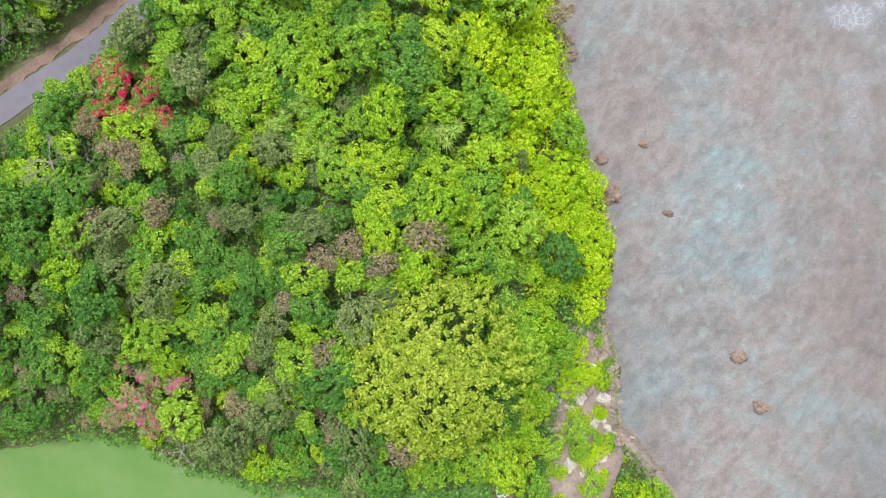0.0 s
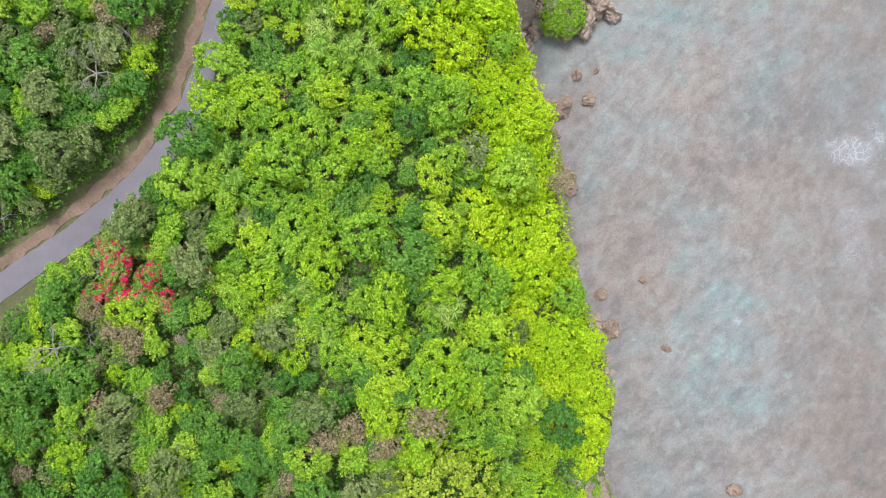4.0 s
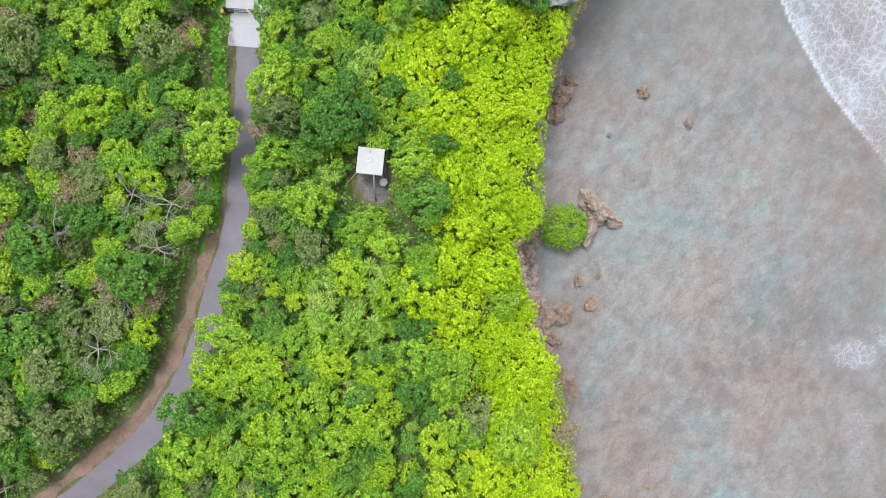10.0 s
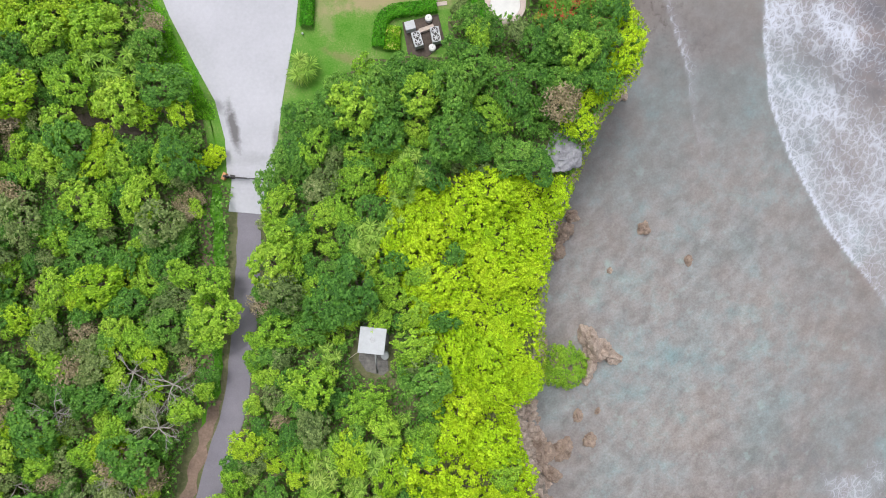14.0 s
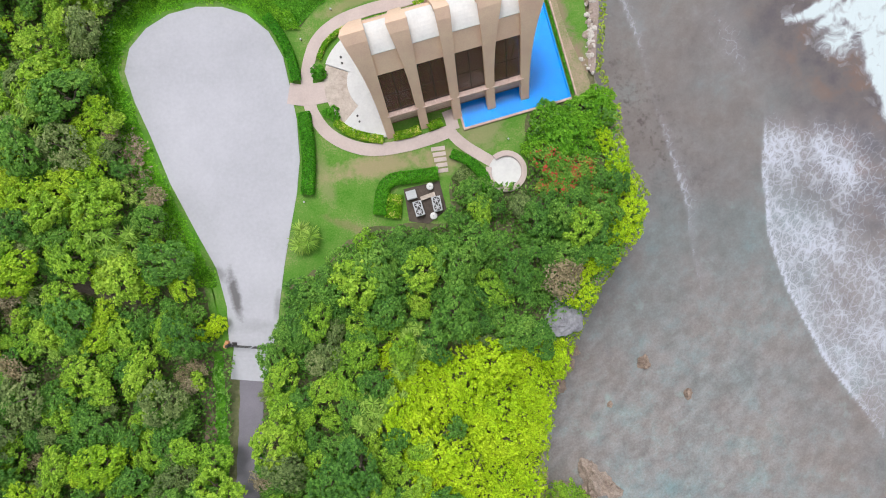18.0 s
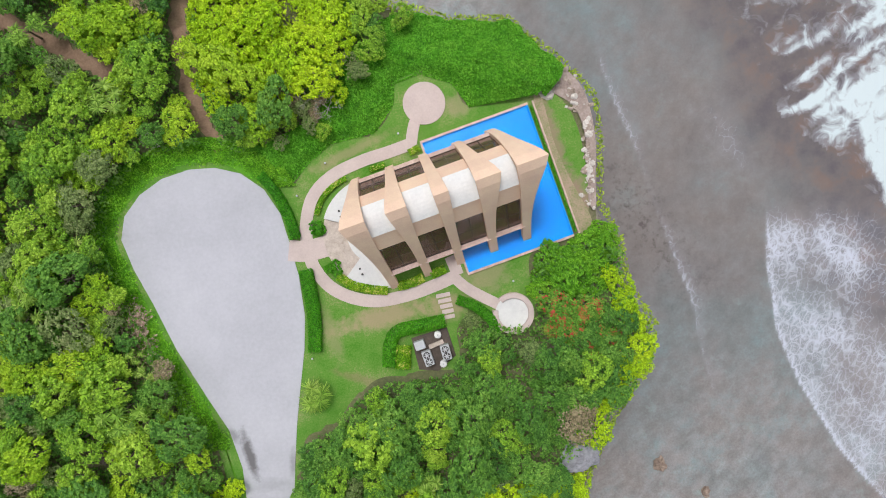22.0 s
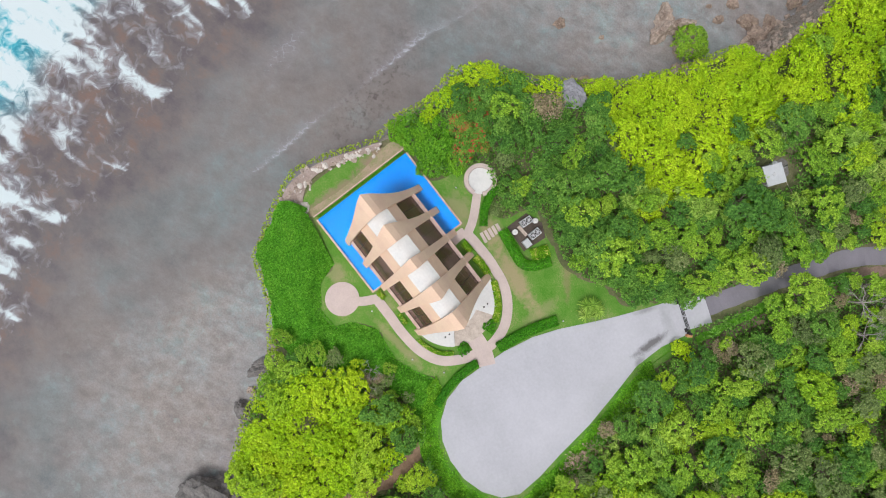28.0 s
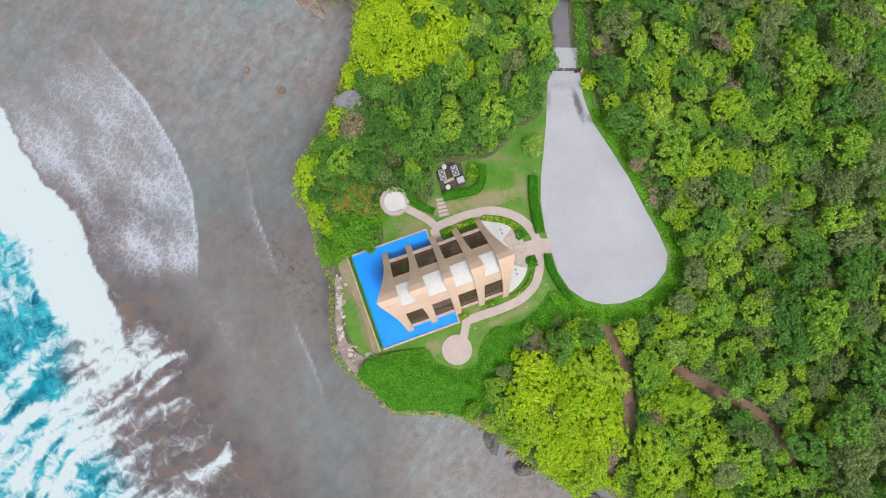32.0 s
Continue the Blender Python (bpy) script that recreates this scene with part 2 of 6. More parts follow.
def lot_material():
    """Pale weathered concrete with two soft dark water stains by the gate."""
    m, n, l, b = mat("concrete_lot", 0.9, 0.0, 0.3)
    p = world_pos(n)
    a, c = noise_tex(n, l, 0.12, 4, 0.6, p), noise_tex(n, l, 2.5, 5, 0.65, p)
    f = maths(n, l, "ADD", maths(n, l, "MULTIPLY", a, 0.6), maths(n, l, "MULTIPLY", c, 0.4))
    col = ramp(n, l, f, [(0.32, (0.405, 0.408, 0.447)), (0.52, (0.467, 0.470, 0.517)), (0.68, (0.518, 0.519, 0.568))])
    ragged = noise_tex(n, l, 0.9, 6, 0.7, p)
    for px, py, sx, sy, rz, deep in ((-24.9, 91.0, 0.75, 3.4, 10, 0.95), (-19.7, 89.6, 0.5, 1.8, -6, 0.45), (-26.6, 93.6, 0.6, 1.2, 25, 0.55), (-22.8, 87.0, 2.4, 1.0, 0, 0.2), (-37.2, 113.5, 0.8, 6.0, 18, 0.32), (-37.9, 119.5, 0.6, 2.2, -8, 0.3)):
        k = n.new("ShaderNodeMapping")
        k.vector_type = "TEXTURE"
        k.inputs["Location"].default_value = (px, py, 0.1)
        k.inputs["Rotation"].default_value = (0, 0, radians(rz))
        k.inputs["Scale"].default_value = (sx, sy, 1)
        l.new(p, k.inputs["Vector"])
        ln = n.new("ShaderNodeVectorMath")
        ln.operation = "LENGTH"
        l.new(k.outputs[0], ln.inputs[0])
        d = maths(n, l, "ADD", ln.outputs["Value"], maths(n, l, "MULTIPLY", maths(n, l, "SUBTRACT", ragged, 0.5), 1.6))
        fac = maths(n, l, "MULTIPLY", maths(n, l, "MULTIPLY", maths(n, l, "SUBTRACT", 1.15, d), 1.3, True), deep)
        col = mixc(n, l, fac, col, (0.15, 0.145, 0.15))
    l.new(col, b.inputs["Base Color"])
    bump(n, l, b, c, 0.15, 0.03)
    return m


M["concrete_lot"] = lot_material()


def lawn_material():
    """Mown grass, worn to tan along the paths and to bare soil at the sea end."""
    m, n, l, b = mat("lawn", 0.95, 0.0, 0.25)
    p = world_pos(n)
    a, c, d = noise_tex(n, l, 0.25, 4, 0.6, p), noise_tex(n, l, 5.0, 5, 0.65, p), noise_tex(n, l, 0.9, 5, 0.65, p)
    f = maths(n, l, "ADD", maths(n, l, "MULTIPLY", a, 0.55), maths(n, l, "MULTIPLY", c, 0.45))
    col = ramp(n, l, f, [(0.36, (0.065, 0.22, 0.016)), (0.52, (0.13, 0.27, 0.045)), (0.68, (0.30, 0.31, 0.14))])
    for px, py, sx, sy, rz, fade, tone in ((-6.5, 106.4, 6.5, 1.5, 8, 0.8, (0.37, 0.29, 0.18)), (1.5, 107.0, 2.8, 1.8, 0, 0.7, (0.37, 0.29, 0.18)), (-13.2, 105.0, 1.2, 3.5, 10, 0.45, (0.34, 0.29, 0.17)),
                                           (6.5, 110.2, 3.2, 2.2, 15, 0.6, (0.33, 0.28, 0.17)), (18.6, 118.5, 1.6, 3.6, 14, 0.9, (0.30, 0.21, 0.16)), (15.9, 127.0, 1.2, 6.0, 14, 0.75, (0.30, 0.21, 0.16)),
                                           (-9.0, 126.8, 6.0, 0.7, 20, 0.6, (0.33, 0.28, 0.16)), (-9.5, 98.6, 5.0, 0.6, -22, 0.45, (0.27, 0.19, 0.12)), (5.0, 131.2, 2.0, 1.5, 0, 0.6, (0.33, 0.28, 0.17))):
        k = n.new("ShaderNodeMapping")
        k.vector_type = "TEXTURE"
        k.inputs["Location"].default_value = (px, py, 0.03)
        k.inputs["Rotation"].default_value = (0, 0, radians(rz))
        k.inputs["Scale"].default_value = (sx, sy, 1)
        l.new(p, k.inputs["Vector"])
        ln = n.new("ShaderNodeVectorMath")
        ln.operation = "LENGTH"
        l.new(k.outputs[0], ln.inputs[0])
        far = maths(n, l, "ADD", ln.outputs["Value"], maths(n, l, "MULTIPLY", maths(n, l, "SUBTRACT", d, 0.5), 2.0))
        col = mixc(n, l, maths(n, l, "MULTIPLY", maths(n, l, "MULTIPLY", maths(n, l, "SUBTRACT", 1.2, far), 1.4, True), fade), col, tone)
    l.new(col, b.inputs["Base Color"])
    bump(n, l, b, c, 0.5, 0.04)
    return m


M["lawn"] = lawn_material()


def squeeze(n, l, p, turn, sx, sy):
    """Coordinates turned and stretched, for patterns drawn out along one way."""
    k = n.new("ShaderNodeMapping")
    k.vector_type = "TEXTURE"
    k.inputs["Rotation"].default_value = (0, 0, turn)
    k.inputs["Scale"].default_value = (sx, sy, 1.0)
    l.new(p, k.inputs["Vector"])
    return k.outputs[0]


def bent(n, l, p, scale, amount):
    """Coordinates pushed about by a soft noise."""
    t = n.new("ShaderNodeTexNoise")
    t.inputs["Scale"].default_value = scale
    t.inputs["Detail"].default_value = 2
    l.new(p, t.inputs["Vector"])
    k = n.new("ShaderNodeVectorMath")
    k.operation = "MULTIPLY_ADD"
    l.new(t.outputs["Color"], k.inputs[0])
    k.inputs[1].default_value = (amount, amount, 0)
    l.new(p, k.inputs[2])
    return k.outputs[0]


def cells(n, l, vec, scale):
    """Distance to the rims of rounded cells."""
    v = n.new("ShaderNodeTexVoronoi")
    v.feature = "DISTANCE_TO_EDGE"
    v.inputs["Scale"].default_value = scale
    l.new(vec, v.inputs["Vector"])
    return v.outputs["Distance"]


def sea_material():
    """Shallow reef flat seen through clear water, deep water past the reef's edge, foam by the sheet's own masks."""
    m, n, l, b = mat("reef_sea", 0.5, 0.0, 0.12)
    p = world_pos(n)
    masks = []
    for key in ("foam", "deep", "pale", "rim", "surf", "coral"):
        a = n.new("ShaderNodeAttribute")
        a.attribute_name = key
        masks.append(a.outputs["Fac"])
    foam, deep, pale, rim, surf, coral = masks
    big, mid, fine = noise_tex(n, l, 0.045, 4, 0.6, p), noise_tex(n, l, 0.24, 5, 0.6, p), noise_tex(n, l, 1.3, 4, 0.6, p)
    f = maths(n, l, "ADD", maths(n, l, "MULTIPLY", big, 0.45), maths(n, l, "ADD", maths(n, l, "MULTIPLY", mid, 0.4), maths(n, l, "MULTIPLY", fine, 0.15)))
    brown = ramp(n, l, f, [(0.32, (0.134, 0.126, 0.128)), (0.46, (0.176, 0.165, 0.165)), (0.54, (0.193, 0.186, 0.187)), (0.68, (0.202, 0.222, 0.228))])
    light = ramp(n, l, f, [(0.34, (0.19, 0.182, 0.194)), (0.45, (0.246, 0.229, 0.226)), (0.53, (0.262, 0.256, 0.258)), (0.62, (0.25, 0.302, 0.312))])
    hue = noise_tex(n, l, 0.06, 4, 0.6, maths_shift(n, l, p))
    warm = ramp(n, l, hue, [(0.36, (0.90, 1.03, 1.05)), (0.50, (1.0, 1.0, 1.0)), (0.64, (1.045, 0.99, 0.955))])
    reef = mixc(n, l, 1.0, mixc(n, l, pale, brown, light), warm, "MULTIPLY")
    # light and shade of swell and small waves put into colour, lumps drawn aslant
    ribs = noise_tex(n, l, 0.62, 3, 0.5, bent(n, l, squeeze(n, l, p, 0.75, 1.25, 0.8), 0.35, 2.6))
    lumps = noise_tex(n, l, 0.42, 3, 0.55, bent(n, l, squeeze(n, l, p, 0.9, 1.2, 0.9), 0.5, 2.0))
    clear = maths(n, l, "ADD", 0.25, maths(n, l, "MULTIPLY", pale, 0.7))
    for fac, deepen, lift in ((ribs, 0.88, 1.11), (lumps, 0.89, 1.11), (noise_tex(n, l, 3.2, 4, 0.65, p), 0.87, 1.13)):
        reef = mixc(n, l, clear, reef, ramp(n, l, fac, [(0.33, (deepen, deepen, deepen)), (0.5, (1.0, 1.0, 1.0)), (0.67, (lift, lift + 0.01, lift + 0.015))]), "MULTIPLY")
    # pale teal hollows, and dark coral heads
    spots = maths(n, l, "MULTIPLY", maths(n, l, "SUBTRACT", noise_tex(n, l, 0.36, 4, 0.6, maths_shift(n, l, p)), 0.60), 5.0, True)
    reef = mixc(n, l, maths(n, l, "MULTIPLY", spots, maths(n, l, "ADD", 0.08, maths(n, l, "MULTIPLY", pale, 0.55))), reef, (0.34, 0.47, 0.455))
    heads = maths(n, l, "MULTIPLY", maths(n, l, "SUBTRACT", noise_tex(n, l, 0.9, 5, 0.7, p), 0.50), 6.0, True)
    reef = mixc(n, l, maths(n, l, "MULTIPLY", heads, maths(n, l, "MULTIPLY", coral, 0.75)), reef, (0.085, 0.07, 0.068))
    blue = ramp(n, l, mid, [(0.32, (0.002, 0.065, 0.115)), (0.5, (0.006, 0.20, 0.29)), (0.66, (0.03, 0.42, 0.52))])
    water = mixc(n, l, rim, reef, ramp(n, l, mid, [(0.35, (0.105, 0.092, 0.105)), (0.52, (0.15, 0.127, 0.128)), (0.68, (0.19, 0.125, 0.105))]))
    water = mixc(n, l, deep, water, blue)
    # thin foam: a lace of bubbles whose meshes close as the foam thickens
    lace_at = bent(n, l, squeeze(n, l, p, 1.0, 1.15, 0.8), 0.7, 1.8)
    coarse = maths(n, l, "MULTIPLY", cells(n, l, lace_at, 0.75), 2.4)
    small = maths(n, l, "ADD", maths(n, l, "MULTIPLY", cells(n, l, lace_at, 2.3), 1.9), 0.10)
    mesh_ = maths(n, l, "ADD", maths(n, l, "MINIMUM", coarse, small), maths(n, l, "MULTIPLY", maths(n, l, "SUBTRACT", fine, 0.5), 0.45))
    cover = maths(n, l, "MULTIPLY", maths(n, l, "SUBTRACT", maths(n, l, "MULTIPLY", foam, 0.85), maths(n, l, "ADD", mesh_, 0.24)), 2.6, True)
    cover = maths(n, l, "ADD", maths(n, l, "MULTIPLY", cover, 0.58), maths(n, l, "MULTIPLY", maths(n, l, "MULTIPLY", foam, foam), 0.52), True)
    water = mixc(n, l, cover, water, (0.52, 0.55, 0.635))
    # breaking surf: aqua where it is thin over deep water, white where it is thick
    torn = n.new("ShaderNodeTexNoise")
    torn.inputs["Scale"].default_value = 0.42
    torn.inputs["Detail"].default_value = 7
    torn.inputs["Roughness"].default_value = 0.6
    torn.inputs["Distortion"].default_value = 1.0
    l.new(p, torn.inputs["Vector"])
    thick = maths(n, l, "ADD", surf, maths(n, l, "MULTIPLY", maths(n, l, "SUBTRACT", torn.outputs["Fac"], 0.5), 1.9))
    halo = maths(n, l, "MULTIPLY", maths(n, l, "SUBTRACT", thick, 0.12), 2.2, True)
    white = maths(n, l, "MULTIPLY", maths(n, l, "SUBTRACT", thick, 0.42), 2.4, True)
    thin = mixc(n, l, deep, (0.34, 0.35, 0.39), (0.12, 0.50, 0.60))
    water = mixc(n, l, maths(n, l, "MULTIPLY", halo, 0.75), water, thin)
    water = mixc(n, l, white, water, (0.585, 0.67, 0.70))
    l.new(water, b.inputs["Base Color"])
    l.new(maths(n, l, "ADD", 0.48, maths(n, l, "MULTIPLY", white, 0.4)), b.inputs["Roughness"])
    relief = maths(n, l, "ADD", maths(n, l, "MULTIPLY", ribs, 1.2), maths(n, l, "ADD", lumps, maths(n, l, "MULTIPLY", noise_tex(n, l, 2.2, 3, 0.55, squeeze(n, l, p, 0.8, 1.2, 0.9)), 0.25)))
    bump(n, l, b, relief, 0.2, 0.4)
    return m


M["sea"] = sea_material()

# ---------------- plan ----------------
SEA = -16.2
# shore, from the south round the point to the north-west; land lies to its left
SHORE = [(120, -400), (48, -75), (29, -31), (22.4, -23), (22.4, -13.5), (20.4, -8), (22.3, 2), (20.4, 10), (17.5, 18), (15.8, 28),
         (14.2, 37), (11.4, 47), (10, 54), (12.9, 58), (13.2, 67), (15, 76), (18, 84), (21, 91), (26, 97), (27, 102), (24.2, 107),
         (23.6, 113), (21.5, 118), (22.2, 125), (22, 131), (17.5, 137), (12.6, 142), (5, 142.8), (-3, 146), (-10, 153.5),
         (-16.5, 158.5), (-23, 159), (-32, 167), (-60, 188), (-150, 245), (-500, 420)]
POINTS = np.array(SHORE, float)


def line_distance(x, y, pts):
    """Distance to a polyline, and the side (positive on its left)."""
    best = np.full(np.shape(x), 1e9)
    side = np.zeros(np.shape(x))
    for (ax, ay), (bx, by) in zip(pts[:-1], pts[1:]):
        dx, dy = bx - ax, by - ay
        t = np.clip(((x - ax) * dx + (y - ay) * dy) / (dx * dx + dy * dy), 0, 1)
        ex, ey = x - ax - t * dx, y - ay - t * dy
        d = np.hypot(ex, ey)
        s = np.sign(dx * (y - ay) - dy * (x - ax))
        closer = d < best - 1e-6
        best, side = np.where(closer, d, best), np.where(closer, s, side)
    return best, side


def inside(x, y, pts):
    r = np.zeros(np.shape(x), bool)
    for (ax, ay), (bx, by) in zip(pts, list(pts[1:]) + [pts[0]]):
        r ^= ((ay > y) != (by > y)) & (x < (bx - ax) * (y - ay) / ((by - ay) or 1e-9) + ax)
    return r


def poly_gap(x, y, pts):
    """Distance outside a closed outline; negative inside."""
    d, _ = line_distance(x, y, list(pts) + [pts[0]])
    return np.where(inside(x, y, pts), -d, d)


def shore_gap(x, y):
    """Metres inland of the shore; negative at sea."""
    d, s = line_distance(x, y, POINTS)
    far = inside(x, y, list(SHORE) + [(-4000, 3000), (-4000, -4000), (120, -4000)])
    return np.where(far, d, -d)


def smooth(a, b, v):
    t = np.clip((v - a) / (b - a), 0, 1)
    return t * t * (3 - 2 * t)


def wobble(x, y):
    return (np.sin(x * 0.9 + 1.3 * np.sin(y * 0.5)) * np.cos(y * 0.8 + 0.7 * np.sin(x * 0.43)) * 0.6
            + np.sin(x * 2.1 + y * 1.3) * np.sin(y * 2.3 - x * 0.8) * 0.35)


LATTICE = np.random.default_rng(3).random((257, 257))


def value_noise(x, y):
    """Smooth noise of unit cells, from 0 to 1."""
    i, j = np.floor(x).astype(int), np.floor(y).astype(int)
    u, v = x - i, y - j
    u, v = u * u * (3 - 2 * u), v * v * (3 - 2 * v)
    a, b, c, d = (LATTICE[(i + p) % 257, (j + q) % 257] for p, q in ((0, 0), (1, 0), (0, 1), (1, 1)))
    return (a * (1 - u) + b * u) * (1 - v) + (c * (1 - u) + d * u) * v


def fbm(x, y, octaves=4):
    """Layered noise about 0, between -1 and 1."""
    out, amp = 0.0, 0.55
    for k in range(octaves):
        out = out + amp * (2 * value_noise(x * 2 ** k + 17.3 * k, y * 2 ** k + 9.1 * k) - 1)
        amp *= 0.5
    return out


def land_height(x, y, d=None):
    """The plateau, which rises a little to the south-west, and its seaward slope and cliff."""
    d = shore_gap(x, y) if d is None else d
    z = 2.0 * smooth(84, 60, y) - 4.5 * smooth(8, -30, y)
    reach = 3.0 + 9 * smooth(92, 78, y) + 14 * smooth(45, 8, y) + 8 * smooth(-10, -26, x) * smooth(124, 132, y) + 5 * smooth(132, 142, y)
    z = z - 0.34 * np.maximum(0, reach - d)
    z = z + 0.25 * wobble(x * 0.35, y * 0.35) * smooth(4, 9, d) * np.where(inside(x, y, CLEARING), 0, 1)
    dd = d + 0.5 * wobble(x, y)
    return np.where(dd > 0, z, 0) * smooth(-0.5, 1.2, dd) + (SEA - 1.4) * (1 - smooth(-1.6, 1.0, dd))


LOT = [(-17.2, 116.5), (-17.9, 120.2), (-19.6, 123.4), (-22.2, 125.6), (-25.2, 126.6), (-28.4, 126.7), (-31.8, 125.9), (-34.7, 124.2),
       (-36.8, 121.8), (-37.5, 119), (-36.4, 115.2), (-34.6, 110.9), (-32.4, 105), (-29.4, 98.8), (-27.1, 94.3), (-26, 89.5), (-25.9, 84.8),
       (-20.2, 84), (-19.3, 90.5), (-18.7, 94.3), (-17.7, 99.2), (-16.8, 103.4), (-16.3, 107.5), (-16.5, 112.4)]
CLEARING = [(-16.5, 123.5), (-14, 126), (-11, 128.2), (-5.5, 129), (-3, 132), (-2.6, 134.6), (0.6, 135.6), (4.6, 134), (6.4, 131), (14.2, 131.6),
            (17.5, 131), (19.6, 126), (19.8, 117), (17, 114.6), (12, 112), (11.6, 103.6), (5, 104.6), (2.2, 104), (2, 99), (-3.2, 98.6),
            (-8.6, 98.6), (-14.2, 93.6), (-18, 92), (-19.6, 84), (-26.6, 84), (-29, 93), (-32, 101), (-36.5, 110), (-39.2, 119), (-38, 124.5),
            (-33, 128.6), (-25, 129.4), (-20, 127)]
ROAD = [(-23.1, 85), (-23.4, 79), (-23.6, 72), (-24.2, 64), (-25.2, 57), (-27.4, 50.5), (-29.6, 44), (-32.4, 38.2), (-36.6, 32.8), (-41.8, 28.4),
        (-47, 24.6), (-53, 20.8), (-59, 15.5), (-61, 6), (-60.5, -3), (-62, -16), (-84, -60)]


def spline(pts, step=0.8):
    """Points of a Catmull-Rom curve through pts."""
    out = []
    for i in range(len(pts) - 1):
        a, b, c, d = (Vector(pts[min(max(k, 0), len(pts) - 1)]) for k in (i - 1, i, i + 1, i + 2))
        cnt = max(2, int((c - b).length / step))
        for j in range(cnt):
            t = j / cnt
            out.append(0.5 * (2 * b + (c - a) * t + (2 * a - 5 * b + 4 * c - d) * t * t + (3 * b - a - 3 * c + d) * t ** 3))
    out.append(Vector(pts[-1]))
    return out


def closed_spline(pts, step=0.8):
    k = len(pts)
    ring = spline([pts[-2], pts[-1], *pts, pts[0], pts[1]], step)
    a = min(range(len(ring)), key=lambda i: (ring[i] - Vector(pts[0])).length + (0 if i < len(ring) // 2 else 1e3))
    b = min(range(len(ring)), key=lambda i: (ring[i] - Vector(pts[0])).length + (0 if i > len(ring) // 2 else 1e3))
    return ring[a:b]


ROAD_LINE = spline(ROAD, 1.5)
ROAD_PTS = [tuple(p) for p in ROAD_LINE]


def height_at(x, y):
    return float(land_height(np.array([float(x)]), np.array([float(y)]))[0])


# ---------------- mesh helpers ----------------
def mesh_of(name, verts, faces, material, smooth_faces=False):
    me = bpy.data.meshes.new(name)
    me.from_pydata([tuple(v) for v in verts], [], faces)
    me.materials.append(material)
    if smooth_faces:
        me.shade_smooth()
    me.update()
    return me


def part(name, bm, material, parent=None, label=""):
    """Links a bmesh (or a mesh) as one object under a thing or a part."""
    if isinstance(bm, bpy.types.Mesh):
        me = bm
    else:
        me = bpy.data.meshes.new(name)
        bm.normal_update()
        bm.to_mesh(me)
        bm.free()
    if not me.materials:
        me.materials.append(material)
    ob = new(name, me)
    if parent is not None:
        ob.parent = parent
    if label:
        ob["label"] = label
    return ob


def thing(name, m, label, category, group="", kind=""):
    ob = new(name)
    ob.empty_display_size = 0.3
    ob.matrix_world = m
    return tagged(ob, label, category, group, kind)


def slab(pts, z0, z1, bevel=0.0):
    """A prism over an outline."""
    bm = bmesh.new()
    f = bm.faces.new([bm.verts.new((p[0], p[1], z0)) for p in pts])
    if f.normal.z > 0:
        f.normal_flip()
    f.normal_update()
    r = bmesh.ops.extrude_face_region(bm, geom=[f])
    bmesh.ops.translate(bm, verts=[v for v in r["geom"] if isinstance(v, bmesh.types.BMVert)], vec=(0, 0, z1 - z0))
    bmesh.ops.recalc_face_normals(bm, faces=bm.faces)
    if bevel:
        top = [e for e in bm.edges if all(abs(v.co.z - z1) < 1e-5 for v in e.verts)]
        bmesh.ops.bevel(bm, geom=top, offset=bevel, segments=2, affect="EDGES", profile=0.5)
    return bm


def box(size, at=(0, 0, 0), bevel=0.02, turn=None):
    bm = bmesh.new()
    bmesh.ops.create_cube(bm, size=1)
    bmesh.ops.scale(bm, vec=size, verts=bm.verts)
    if bevel:
        bmesh.ops.bevel(bm, geom=bm.edges[:], offset=min(bevel, min(size) * 0.4), segments=2, affect="EDGES", profile=0.5)
    if turn is not None:
        bmesh.ops.transform(bm, matrix=turn, verts=bm.verts)
    bmesh.ops.translate(bm, vec=at, verts=bm.verts)
    return bm


def tube(r0, r1, h, at=(0, 0, 0), seg=12, cap=True):
    bm = bmesh.new()
    bmesh.ops.create_cone(bm, cap_ends=cap, segments=seg, radius1=r0, radius2=r1, depth=h)
    bmesh.ops.translate(bm, vec=(at[0], at[1], at[2] + h / 2), verts=bm.verts)
    return bm


def pipe(pts, radii, seg=6):
    """Verts and faces of a tapered tube along points."""
    vs, fs = [], []
    for i, p in enumerate(pts):
        d = (Vector(pts[min(i + 1, len(pts) - 1)]) - Vector(pts[max(i - 1, 0)])).normalized()
        u = d.orthogonal().normalized()
        w = d.cross(u)
        r = radii[i]
        vs += [tuple(Vector(p) + u * r * math.cos(2 * math.pi * k / seg) + w * r * math.sin(2 * math.pi * k / seg)) for k in range(seg)]
    for i in range(len(pts) - 1):
        for k in range(seg):
            a, b = i * seg + k, i * seg + (k + 1) % seg
            fs.append((a, b, b + seg, a + seg))
    fs.append(tuple(range((len(pts) - 1) * seg, len(pts) * seg)))
    return vs, fs


